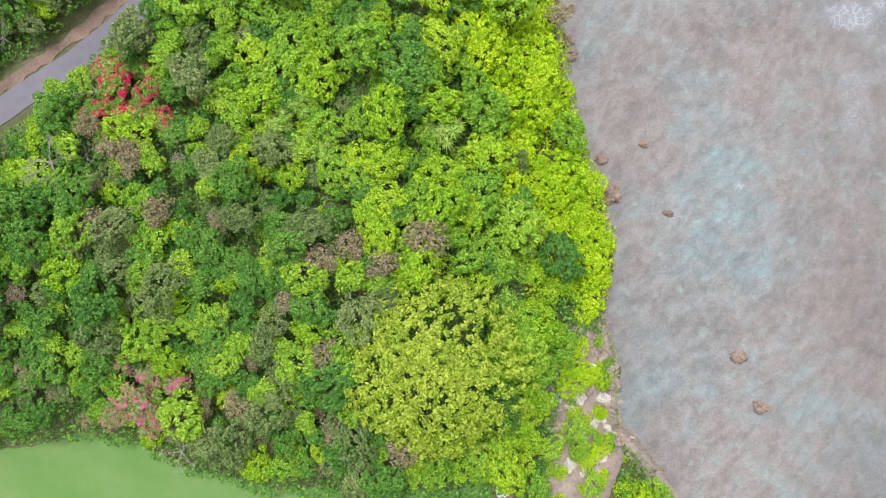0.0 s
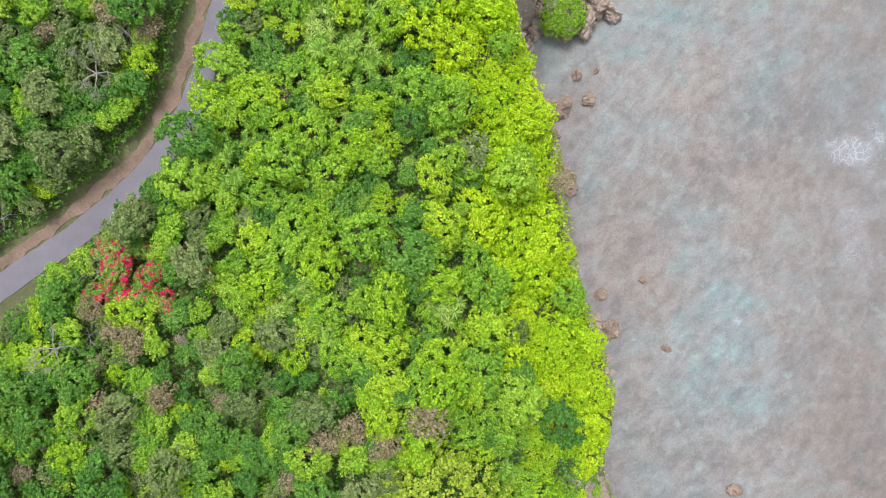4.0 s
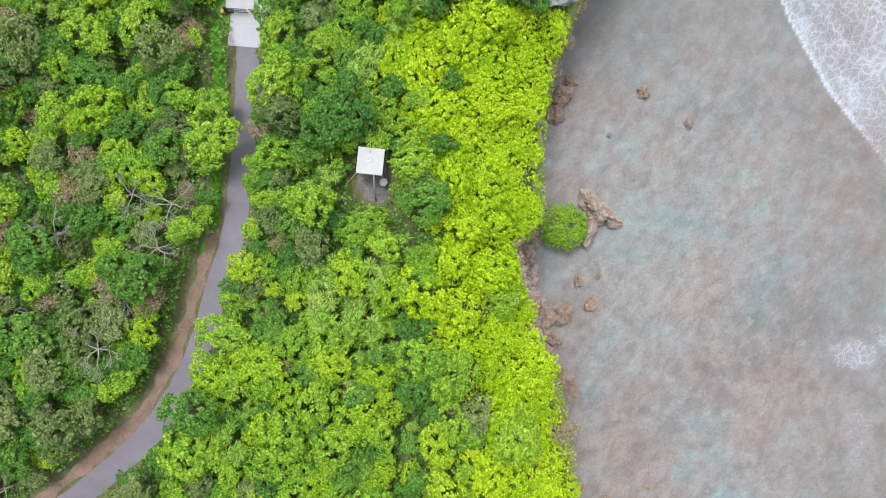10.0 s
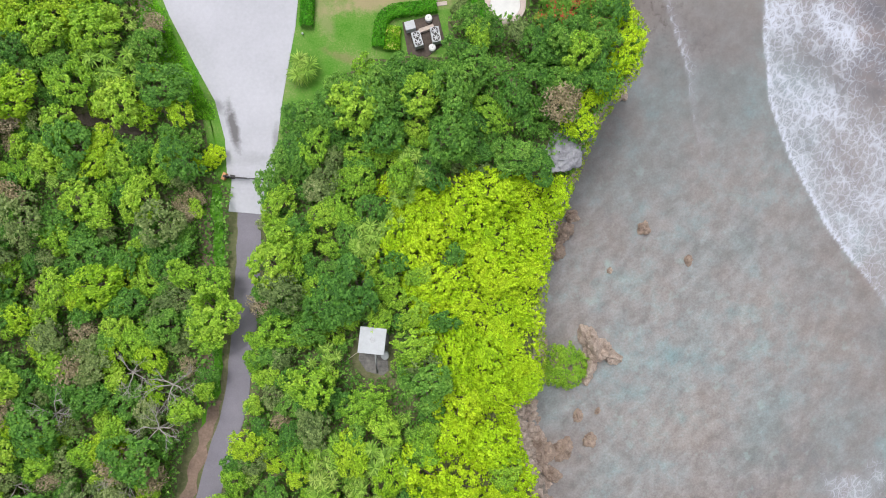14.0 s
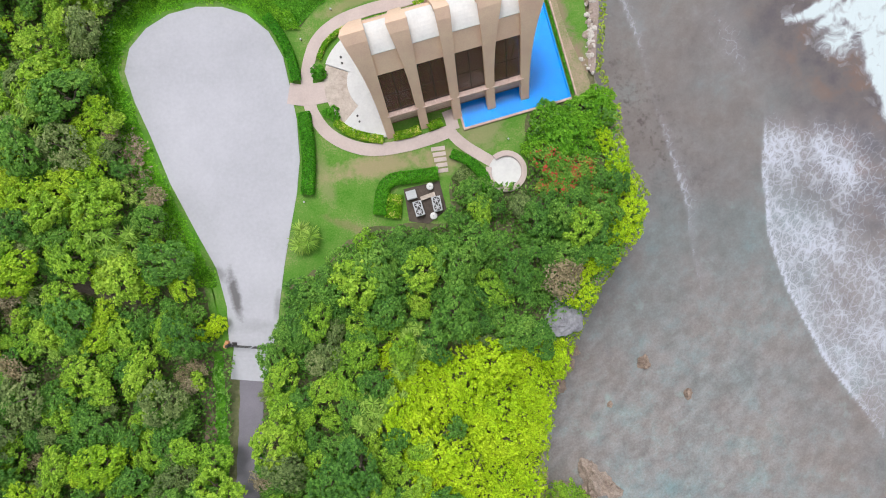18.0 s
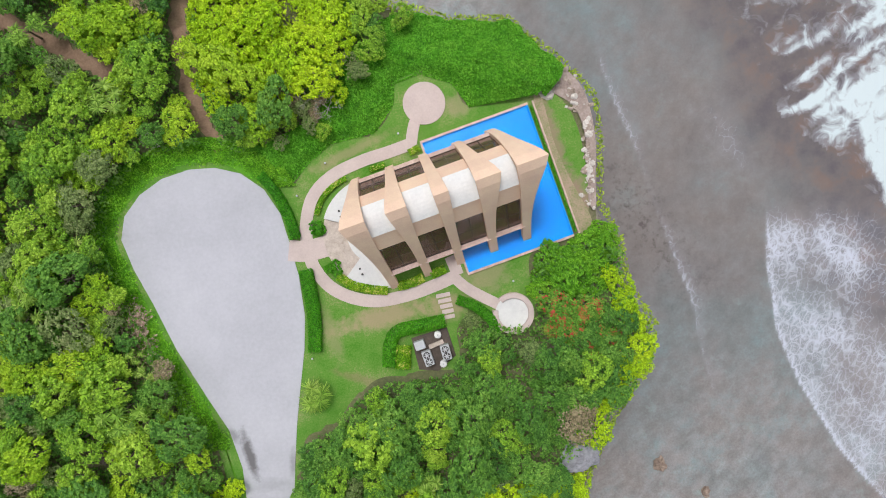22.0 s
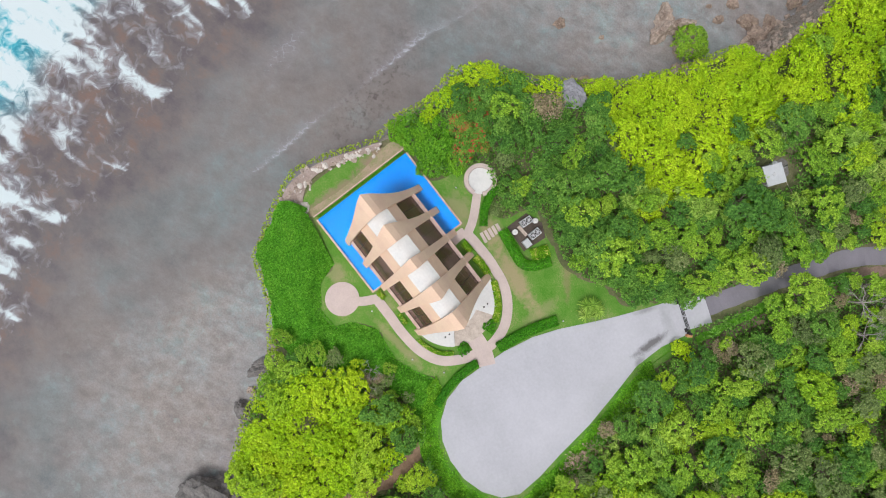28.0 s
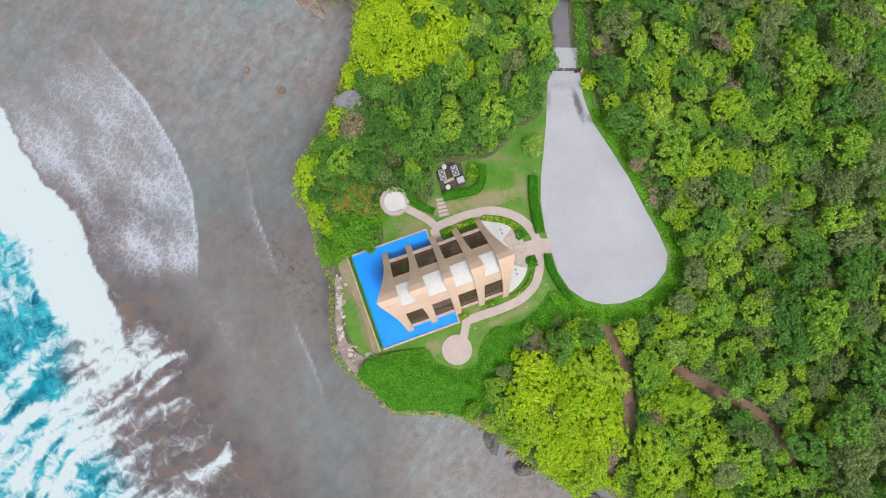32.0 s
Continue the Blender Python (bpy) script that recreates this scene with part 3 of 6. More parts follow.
def ribbon(line, width, z_of, thick=0.12, shift=0.0, rag=0.0, rng=None):
    """A strip of paving along a line, with thickness; shift moves it to the left, rag makes its edges uneven."""
    bm = bmesh.new()
    rows = []
    for i, p in enumerate(line):
        d = (line[min(i + 1, len(line) - 1)] - line[max(i - 1, 0)]).normalized()
        nrm = Vector((-d.y, d.x))
        row = []
        for k in (0.5, -0.5):
            q = p + nrm * (shift + width * k + (rng.uniform(-rag, rag) if rng else 0))
            row.append(bm.verts.new((q.x, q.y, z_of(q.x, q.y))))
        rows.append(row)
    for a, b in zip(rows[:-1], rows[1:]):
        bm.faces.new((a[0], a[1], b[1], b[0]))
    bm.normal_update()
    faces = bm.faces[:]
    if faces and faces[0].normal.z < 0:
        bmesh.ops.reverse_faces(bm, faces=faces)
    r = bmesh.ops.extrude_face_region(bm, geom=faces)
    bmesh.ops.translate(bm, verts=[v for v in r["geom"] if isinstance(v, bmesh.types.BMVert)], vec=(0, 0, thick))
    bmesh.ops.recalc_face_normals(bm, faces=bm.faces)
    return bm


def axis_steps(lo, hi, step, far_lo, far_hi, grow=1.35):
    mid = list(np.arange(lo, hi + step / 2, step))
    out_hi, s = [], step
    v = mid[-1]
    while v < far_hi:
        s *= grow
        v += s
        out_hi.append(v)
    out_lo, s = [], step
    v = mid[0]
    while v > far_lo:
        s *= grow
        v -= s
        out_lo.append(v)
    return np.array(out_lo[::-1] + mid + out_hi)


def sheet(name, xs, ys, zfun):
    X, Y = np.meshgrid(xs, ys)
    Z = zfun(X, Y)
    w, h = len(xs), len(ys)
    verts = np.stack([X.ravel(), Y.ravel(), Z.ravel()], 1)
    i = np.arange(w * h).reshape(h, w)
    quads = np.stack([i[:-1, :-1].ravel(), i[:-1, 1:].ravel(), i[1:, 1:].ravel(), i[1:, :-1].ravel()], 1)
    me = bpy.data.meshes.new(name)
    me.vertices.add(len(verts))
    me.vertices.foreach_set("co", verts.ravel())
    me.loops.add(quads.size)
    me.loops.foreach_set("vertex_index", quads.ravel().astype(np.int32))
    me.polygons.add(len(quads))
    me.polygons.foreach_set("loop_start", np.arange(0, quads.size, 4, dtype=np.int32))
    me.update(calc_edges=True)
    me.shade_smooth()
    return me, X, Y


# ---------------- ground and sea ----------------
me, X, Y = sheet("ground", axis_steps(-80, 40, 0.9, -2500, 2500), axis_steps(-50, 200, 0.9, -2500, 2500), lambda x, y: land_height(x, y))
me.materials.append(M["ground"])
ground = tagged(new("ground", me), "dark leaf-littered forest floor ending in a limestone cliff", "ground", kind="structure")

SURF = [(120, -100), (104, 20), (97, 60), (88, 79), (81.5, 90), (75, 98), (70, 111), (66, 122), (60.5, 131), (57.5, 140), (52, 152), (43, 163),
        (38, 175), (24, 193), (-20, 240), (-120, 330)]
FRONT = [(104, -100), (88, 20), (76, 52), (66.5, 67), (59.5, 76.5), (53.8, 88), (51.2, 96), (50.6, 106), (51.2, 117), (54, 128), (56, 140)]
# the line of an older, spent wave that runs up the flat
SPENT = [(27.5, 142), (28.1, 137.7), (31.9, 126.1), (34.6, 115.3), (38.6, 101.4), (39.3, 94.4), (40.9, 87.4), (43.7, 80.4), (49.2, 72.3), (56.4, 60.5), (62, 52)]


def sea_shape(x, y):
    s, _ = line_distance(x, y, SURF)
    f, fs = line_distance(x, y, FRONT)
    swell = 0.015 * np.sin(0.9 * x + 0.5 * y + 1.5 * np.sin(0.21 * y)) + 0.012 * np.sin(0.6 * y - 1.1 * x + np.sin(0.3 * x))
    return SEA + swell + 0.45 * np.exp(-(s / 2.2) ** 2) + 0.15 * np.exp(-(f / 0.8) ** 2)


me, X, Y = sheet("sea", axis_steps(-40, 100, 0.5, -2400, 2600), axis_steps(-45, 200, 0.5, -2600, 2600), sea_shape)
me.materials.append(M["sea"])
x, y = X.ravel(), Y.ravel()
sd, ss = line_distance(x, y, SURF)
sd = -sd * ss                      # metres seaward of the surf line
fd, fs = line_distance(x, y, FRONT)
fd = -fd * fs
along = 0.86 * y - 0.51 * x
north = smooth(117, 136, y + 9 * fbm(x * 0.07, y * 0.07, 3))
comb = fbm(along * 0.15, sd * 0.012 + 4, 2)
fingers = north * (11 * comb + 3.5 * fbm(along * 0.42, sd * 0.04, 3))
teeth = 2.2 * fbm(x * 0.10, y * 0.10 + 7) + 0.9 * fbm(x * 0.5, y * 0.5, 3)
past = sd + teeth + fingers
patches = fbm(x * 0.09 + 5, y * 0.09)
fine_patch = fbm(x * 0.3, y * 0.3 + 2)
streak = fbm(along * 0.10 + 3, (0.51 * y + 0.86 * x) * 0.28, 4)
swirl = fbm(x * 0.055 + 2, y * 0.055 + 8, 5)
# thick white water: a broad band in the south, torn tongues in the north, drifts of foam far out
band = smooth(-1.2, 0.8, past) * 1.12 * (1 - 0.85 * smooth(9, 15, past + 5 * patches))
slant = along + 4 * fbm(sd * 0.06, along * 0.03, 2)
tongue = 0.17 * np.sin(1.3 * slant + 9 * fbm(along * 0.09, sd * 0.05 + 2, 3)) + 0.75 * fbm(slant * 0.22 + 3, sd * 0.05, 3) + 0.6 * fbm(slant * 0.6, sd * 0.16, 4)
torn = smooth(-5, 1, sd + 10 * tongue + teeth) * (0.34 + 1.05 * tongue + 0.16 * smooth(6, 16, sd) - 0.3 * smooth(28, 44, sd))
surf = band * (1 - north) + torn * north
surf = np.maximum(surf, smooth(4, 12, past) * np.clip(0.26 + 0.9 * swirl, 0, 0.66))
offshore = np.maximum(past, sd + 5 * north)
surf = np.clip(surf, -0.6, 1.2) * (offshore > -2) - 0.6 * (offshore <= -2)
# thin foam: the wave before the surf with its front line, the spent wave further in, drifts on the shallows
between = smooth(-0.2, 0.9, fd + 0.25 * fine_patch) * (1 - smooth(-2, 1, past)) * (1 - 0.9 * smooth(110, 118, y + 3 * patches)) * smooth(52, 84, y)
foam = between * (0.68 - 0.12 * smooth(4, 18, fd) + 0.22 * patches + 0.38 * streak)
front = np.where(fd > 0, np.exp(-fd / 2.2), np.exp(-(fd / 0.35) ** 2))
foam = np.maximum(foam, 0.95 * front * (1 - smooth(-2, 2, past)) * smooth(50, 76, y) * (1 - smooth(110, 118, y)))
near, nside = line_distance(x, y, SPENT)
near = near * nside + 0.25 * fine_patch
run = np.maximum(smooth(95, 102, y) * (1 - smooth(113, 117, y)), smooth(122, 128, y) * (1 - smooth(138, 141, y))) + 0.3
trail = np.where(near > 0, 0.75 * np.exp(-near / 3.4) + 0.3 * np.exp(-near / 0.5), np.exp(-(near / 0.3) ** 2))
foam = np.maximum(foam, trail * np.clip(0.32 + 0.28 * run + 0.3 * patches, 0, 1) * smooth(54, 66, y))
drift = np.exp(-((x - 46) ** 2 / 60 + (y - 127) ** 2 / 110))
foam = np.maximum(foam, drift * (0.12 + 0.5 * streak))
for cx, cy, r in ((33.3, 6.6, 1.3), (30, 17.2, 1.2), (63, 37, 6.0), (60.5, 7.4, 0.9), (66, 24, 9), (44, 11, 1.2)):
    q = np.exp(-((x - cx) ** 2 + (y - cy) ** 2) / r ** 2)
    foam = np.maximum(foam, (0.55 if r < 8 else 0.40) * np.clip(q * (1 + 1.2 * fine_patch + 0.8 * streak), 0, 1.1))
gap = shore_gap(x, y)
foam = np.maximum(foam, (0.46 + 0.7 * fine_patch) * smooth(-2.6, -0.9, gap))
lagoon = smooth(136, 150, y + 0.4 * x) * smooth(-55, -6, gap) * smooth(20, 6, x)
foam = np.maximum(foam, lagoon * (0.16 + 0.4 * fine_patch + 0.35 * fbm(x * 0.5 + y * 0.3, y * 0.16 - x * 0.1, 3)) * smooth(-16, -3, gap))
foam = np.clip(foam, 0, 1.1)
pale = np.maximum((0.15 + 0.85 * smooth(106, 58, y - 0.25 * (x - 20))) * (1 - 0.4 * smooth(40, 66, x)), 1.05 * lagoon)
coral = np.exp(-((x - 33 + 0.55 * (y - 114)) ** 2 / 26 + (y - 114) ** 2 / 150)) + 0.25 * smooth(48, 62, x) * smooth(60, 20, y)
for key, val in (("foam", foam), ("surf", surf), ("deep", smooth(5, 13, sd + teeth + 0.25 * fingers - 6 * north)), ("rim", 0.85 * smooth(-19, -5, sd + 1.6 * teeth) * (1 - smooth(14, 22, sd)) * smooth(84, 100, y)), ("pale", pale), ("coral", coral)):
    a = me.attributes.new(key, "FLOAT", "POINT")
    a.data.foreach_set("value", np.asarray(val, np.float32))
water = tagged(new("water", me), "grey-brown shallow reef flat with white surf and teal water beyond", "sea", kind="structure")


def draped(name, outline, step, lift, material, label, category):
    """A sheet of other ground laid over the land inside an outline; past it the sheet dips under the soil."""
    xs, ys = [p[0] for p in outline], [p[1] for p in outline]
    me, _, _ = sheet(name, np.arange(min(xs) - 1, max(xs) + 1, step), np.arange(min(ys) - 1, max(ys) + 1, step),
                     lambda x, y: land_height(x, y) + lift - 0.9 * smooth(-0.4, 0.7, poly_gap(x, y, outline) + 0.5 * wobble(x, y)))
    me.materials.append(material)
    return tagged(new(name, me), label, category, kind="structure")

# ---------------- paved ground, lawns ----------------
def setting(name, bm, material, label, category):
    return tagged(part(name, bm, material), label, category, kind="structure")


def flat_patch(name, pts, z, material, label, category, thick=0.25, curve=True, bevel=0.03):
    line = [tuple(p) for p in closed_spline(pts, 0.7)] if curve else pts
    return setting(name, slab(line, z - thick, z, bevel), material, label, category)


road_z = lambda x, y: height_at(x, y)
rng = random.Random(4)
road_line = spline(ROAD, 1.0)
setting("road", ribbon(road_line, 2.9, lambda x, y: height_at(x, y) - 0.13, 0.215, 0.15, 0.08, rng), M["asphalt"], "narrow grey asphalt lane through the woods", "road")
low = spline(ROAD[4:12], 1.0)
setting("verge_soil", ribbon(low, 1.5, lambda x, y: height_at(x, y) - 0.12, 0.19, -2.25, 0.35, rng), M["red_soil"], "bare reddish soil verge along the asphalt lane", "verge")
setting("verge_litter", ribbon(spline([(-29.0, 83), (-28.6, 76), (-28.2, 68), (-29, 60)], 1.0), 1.5, lambda x, y: height_at(x, y) - 0.12, 0.16, 0, 0.35, rng),
        M["red_soil"], "strip of brown leaf litter beside the lane", "verge")
setting("verge_grass", ribbon(spline([(-27.4, 84), (-27, 76), (-26.6, 68), (-27.4, 60), (-29, 54)], 1.0), 1.3, lambda x, y: height_at(x, y) - 0.12, 0.17, 0, 0.3, rng),
        M["verge"], "strip of rough green grass beside the lane", "grass")
flat_patch("pavement_lot", LOT, 0.10, M["concrete_lot"], "pale grey concrete turning area shaped like a drop", "parking lot", curve=False)
flat_patch("lawn", CLEARING, 0.03, M["lawn"], "mown green lawn with worn brown patches round the chapel", "lawn", 0.3)
flat_patch("lawn_west", [(-26.4, 84.5), (-27.3, 90), (-30.5, 98), (-34, 104.5), (-37.5, 112), (-40.2, 118), (-39.8, 124), (-35.5, 128.4), (-28, 130.4), (-20, 129.4),
                         (-16.4, 124.4), (-19.5, 124), (-25, 127.2), (-32, 126.5), (-37.8, 121.5), (-38, 118), (-36, 112.5), (-32.8, 104.5), (-28.5, 95)],
           0.06, M["verge"], "bright green grass fringe round the turning area", "lawn", 0.3)
draped("lawn_south", [(-70, -22), (-55, -21.5), (-46.7, -19.7), (-39.5, -20.9), (-33.8, -24.2), (-23.1, -27.2), (-14, -27.5), (7, -28.5), (6, -48), (-70, -48)],
       0.35, 0.12, M["lawn_pale"], "smooth green lawn at the edge of the woods", "lawn")
SLOPE = [(11, -31), (12.5, -24), (13.5, -17), (15.2, -11), (18, -8), (21, -9.5), (22.2, -14), (22, -21), (24, -27), (21, -33), (13, -34)]
draped("slope_soil", SLOPE, 0.6, 0.12, M["pink_soil"], "bare pinkish rocky soil on the sea slope", "slope")
TRAILS = [[(-24.5, 128.5), (-26.4, 134), (-27.6, 140), (-27.6, 146), (-25.4, 152), (-23.6, 156)], [(-36, 139), (-44.6, 144), (-49.8, 148.4), (-54.3, 157.4)], [(-45, 93), (-40.5, 92.2), (-36, 91)]]
for i, tr in enumerate(TRAILS):
    setting("trail", ribbon(spline(tr, 0.8), 2.0 if i < 2 else 1.6, lambda x, y: height_at(x, y) - 0.1, 0.22, 0, 0.5, rng), M["soil"] if i < 2 else M["dark_soil"], "narrow bare soil trail through the woods", "trail")
setting("pavement_apron", ribbon(spline([(-23.05, 84.6), (-23.3, 82.5), (-23.55, 80.3)], 0.5), 4.5, lambda x, y: height_at(x, y) - 0.1, 0.235), M["concrete_lot"], "pale concrete apron before the gate", "paving")
for px, py in ((-15.9, 102.2), (-11.8, 125.8), (-2.6, 128.5), (-15.6, 122.2), (9.6, 109.2)):
    t = thing("garden_light", pose(px, py, 0.03), "small white bollard light in the lawn", "garden light", "garden lights")
    part("post", tube(0.06, 0.05, 0.45), M["black_metal"], t)
    part("head", tube(0.13, 0.10, 0.14, (0, 0, 0.45)), M["white_paint"], t)
t = thing("stone_planter", pose(5.9, -29.4, height_at(5.9, -29.4)), "round brown stone planter with a white centre", "planter")
part("ring", tube(1.7, 1.55, 0.6, seg=28), M["soil"], t)
part("disc", tube(0.9, 0.85, 0.1, (0, 0, 0.6), 24), M["white_floor"], t)

wall_line = spline([(15.4, -11.3), (16.0, -13.2), (15.8, -15.8), (14.4, -16.8)], 0.5)
setting("wall_low", ribbon(wall_line, 0.35, lambda x, y: height_at(x, y) - 0.3, 0.95, 0, 0.05, rng), M["pale_rock"], "low curved grey stone wall on the sea slope", "wall")

# ---------------- chapel precinct ----------------
CHAPEL = pose(1.75, 118.8, 0, 0, 0, 14.3)


def site(u, v, z=0.0):
    return CHAPEL @ Vector((u, v, z))


def path_strip(name, pts, width, z, label):
    setting(name, ribbon(spline(pts, 0.6), width, lambda x, y: z - 0.2, 0.2), M["pink_paving"], label, "path")


path_strip("path_south", [(-15, 115.6), (-14.6, 113.4), (-12.9, 110.8), (-10.2, 109.1), (-7.1, 108.4), (-3.2, 108.8), (0.3, 109.7), (2.9, 110.6)], 1.55, 0.12, "curved pink paved garden path")
path_strip("path_north", [(-15, 115.4), (-15, 118.4), (-13.8, 121.9), (-11.2, 124.2), (-7.6, 125.6), (-4.1, 126.4), (-0.6, 127.3)], 1.5, 0.128, "curved pink paved garden path")
path_strip("path_terrace", [(2.4, 110.4), (4.2, 108.6), (8.6, 105.8)], 1.35, 0.112, "straight pink paved path to a round terrace")
path_strip("path_circle", [(-1.2, 127), (-0.6, 129.4), (0.6, 131.6)], 1.4, 0.12, "short pink paved path to a round terrace")
path_strip("path_door", [(2.9, 110.6), (2.6, 111.8), (2.2, 113)], 1.5, 0.104, "short pink paved path to the chapel's side")
path_strip("path_entry", [(-17.4, 115.7), (-15.2, 115.4), (-12, 115.9)], 2.6, 0.136, "pink paved link from the turning area")


def disc(r, z0, z1, seg=48):
    return slab([(r * math.cos(a), r * math.sin(a)) for a in np.linspace(0, 2 * math.pi, seg, endpoint=False)], z0, z1, 0.03)


t = thing("round_terrace", pose(0.9, 131.9, 0), "flat round pink paved terrace in the grass", "terrace", "round terraces")
part("floor", disc(2.6, -0.2, 0.13), M["pink_paving"], t)
t = thing("round_terrace", pose(9.25, 105.2, 0), "round pink terrace with a low wall and a white floor", "terrace", "round terraces")
part("floor", disc(2.2, -0.2, 0.16), M["white_floor"], t, "white floor")
bm = bmesh.new()
ring = []
a0, a1 = radians(165), radians(165 + 325)
for i in range(53):
    a = a0 + (a1 - a0) * i / 52
    c, s = math.cos(a), math.sin(a)
    ring.append([bm.verts.new((r * c, r * s, z)) for r, z in ((1.86, -0.1), (1.88, 0.50), (1.93, 0.56), (2.5, 0.56), (2.56, 0.50), (2.6, -0.3))])
for p, q in zip(ring[:-1], ring[1:]):
    for k in range(5):
        bm.faces.new((p[k], q[k], q[k + 1], p[k + 1]))
for e in (ring[0], ring[-1]):
    bm.faces.new(e)
bmesh.ops.recalc_face_normals(bm, faces=bm.faces)
part("wall", bm, M["pink_paving"], t, "broad low curved pink wall")

bed = flat_patch("soil_bed", [tuple(site(u, v).xy) for u, v in ((15.1, -8.6), (15.1, 8.6), (16.2, 8.8), (15.8, 3), (16.2, -2), (17.0, -7), (16.6, -9))], 0.05, M["worn_lawn"], "worn brown soil and grass past the pool's edge", "soil", 0.2)
flat_patch("rock_shelf", [(13.6, 133.2), (15.4, 135.4), (18.2, 134.6), (20.6, 131.4), (21.4, 126), (21, 121), (20.7, 117.4), (19.9, 117.6), (20, 121), (20.2, 126), (19.2, 129.6), (16.8, 131.6)], 0.07, M["pink_soil"], "bare pinkish rocky soil along the cliff edge", "soil", 0.3)
# stepping slabs down to the plant yard
for i in range(5):
    ob = part("step_slab", box((1.75 - 0.1 * i, 0.5, 0.12), bevel=0.03), M["pink_paving"])
    ob.matrix_world = pose(0.85 + 0.13 * i, 108.3 - 0.68 * i, 0.06, 0, 0, 6)
    tagged(ob, "flat pink stone stepping slab in the grass", "step", "stepping slabs")

# ---------------- pool ----------------
pool = thing("pool", CHAPEL, "bright blue tiled pool wrapped round the chapel's end", "pool")
U0, U1, V = 0.5, 14.1, 8.4
W = 5.9       # half width of the chapel's base inside the pool
E1 = 9.6
def local_slab(u0, u1, v0, v1, z0, z1, bev=0.03):
    return slab([(u0, v0), (u1, v0), (u1, v1), (u0, v1)], z0, z1, bev)
part("basin_floor", local_slab(U0, U1, -V, V, -0.2, 0.06, 0), M["blue_tile"], pool)
for nm, r in (("side_wall", (U0 - 0.2, U1 + 0.15, V, V + 0.3)), ("side_wall", (U0 - 0.2, U1 + 0.15, -V - 0.3, -V)), ("end_wall", (U0 - 0.25, U0, W, V)), ("end_wall", (U0 - 0.25, U0, -V, -W))):
    part(nm, local_slab(*r, -0.2, 0.36), M["pink_stone"], pool, "brown stone coping")
for r in ((U0, U1, V - 0.06, V - 0.004), (U0, U1, -V + 0.004, -V + 0.06), (U1 - 0.1, U1, -V + 0.06, V - 0.06)):
    part("tile_band", local_slab(*r, 0.06, 0.33, 0), M["blue_tile"], pool)
part("weir_wall", local_slab(U1, U1 + 0.12, -V, V, -0.6, 0.30), M["blue_tile"], pool)
part("water", local_slab(U0 + 0.004, U1 - 0.1, -V + 0.06, V - 0.06, 0.07, 0.24, 0), M["pool_water"], pool).visible_shadow = False
part("gutter_wall", local_slab(U1 + 0.75, U1 + 0.95, -V - 0.3, V + 0.3, -0.6, 0.2), M["pink_stone"], pool, "pale pink wall past the overflow edge")

# ---------------- chapel ----------------
chapel = thing("chapel", CHAPEL, "tan chapel with five flared ribs, white roof and dark glass", "chapel")
STATIONS = [-8.6, -4.25, 0.0, 4.35, 8.65]
LEAN = [-1.45, -1.0, 0.35, 1.5, 2.15]
TOP = 14.9
FOOT = 7.3
SHIFT = 1.1      # the ridge stands a little north of the middle


def lean_over(bm):
    for v in bm.verts:
        v.co.y += SHIFT * (1 - math.exp(-max(0, v.co.z) / 4.5))
    return bm


def rib_mesh(lean, half=0.52, flare=0.22):
    """One rib: two tapering legs that curve up to a ridge, where the outer edge sweeps out into a point."""
    bm = bmesh.new()
    rows = []
    cnt = 18
    for i in range(-cnt, cnt + 1):
        s = 1 - abs(i) / cnt                     # 0 at the foot, 1 at the ridge
        v = math.copysign(FOOT * (1 - s) ** 0.74, i) if i else 0.0
        z = -0.3 + (TOP + 0.3) * s
        depth = 0.8 + 0.45 * s
        out = abs(lean) * s ** 3.4
        inn = flare * s ** 2
        hi = half + (out if lean > 0 else inn)
        lo = -half - (out if lean < 0 else inn)
        nv, nz = 0.86 * (1 if i > 0 else -1 if i < 0 else 0), 0.5
        ang = Vector((0, nv, nz)).normalized() if i else Vector((0, 0, 1))
        top = Vector((0, v, z))
        bot = top - ang * depth
        if i == 0:
            bot = Vector((0, 0, z - 1.2))
        rows.append([bm.verts.new((lo, top.y, top.z)), bm.verts.new((hi, top.y, top.z)), bm.verts.new((half if lean <= 0 else half + 0.3 * out, bot.y, bot.z)), bm.verts.new((-half if lean >= 0 else -half - 0.3 * out, bot.y, bot.z))])
    for a, b in zip(rows[:-1], rows[1:]):
        for k in range(4):
            bm.faces.new((a[k], a[(k + 1) % 4], b[(k + 1) % 4], b[k]))
    bm.faces.new(rows[0])
    bm.faces.new(rows[-1])
    bmesh.ops.recalc_face_normals(bm, faces=bm.faces)
    lean_over(bm)
    sharp = [e for e in bm.edges if len(e.link_faces) == 2 and e.calc_face_angle() > 0.9]
    bmesh.ops.bevel(bm, geom=sharp, offset=0.035, segments=1, affect="EDGES")
    return bm


for u, lean in zip(STATIONS, LEAN):
    ob = part("rib", rib_mesh(lean), M["tan_stucco"], chapel, "tan stucco rib")
    ob.location = (u, 0, 0)

# profile of one side: foot wall, ledge, glass, band, roof
Z_SILL, Z_GLASS, Z_BAND = 3.6, 9.5, 12.0
V_SILL, V_GLASS, V_BAND = 5.6, 2.8, 1.42


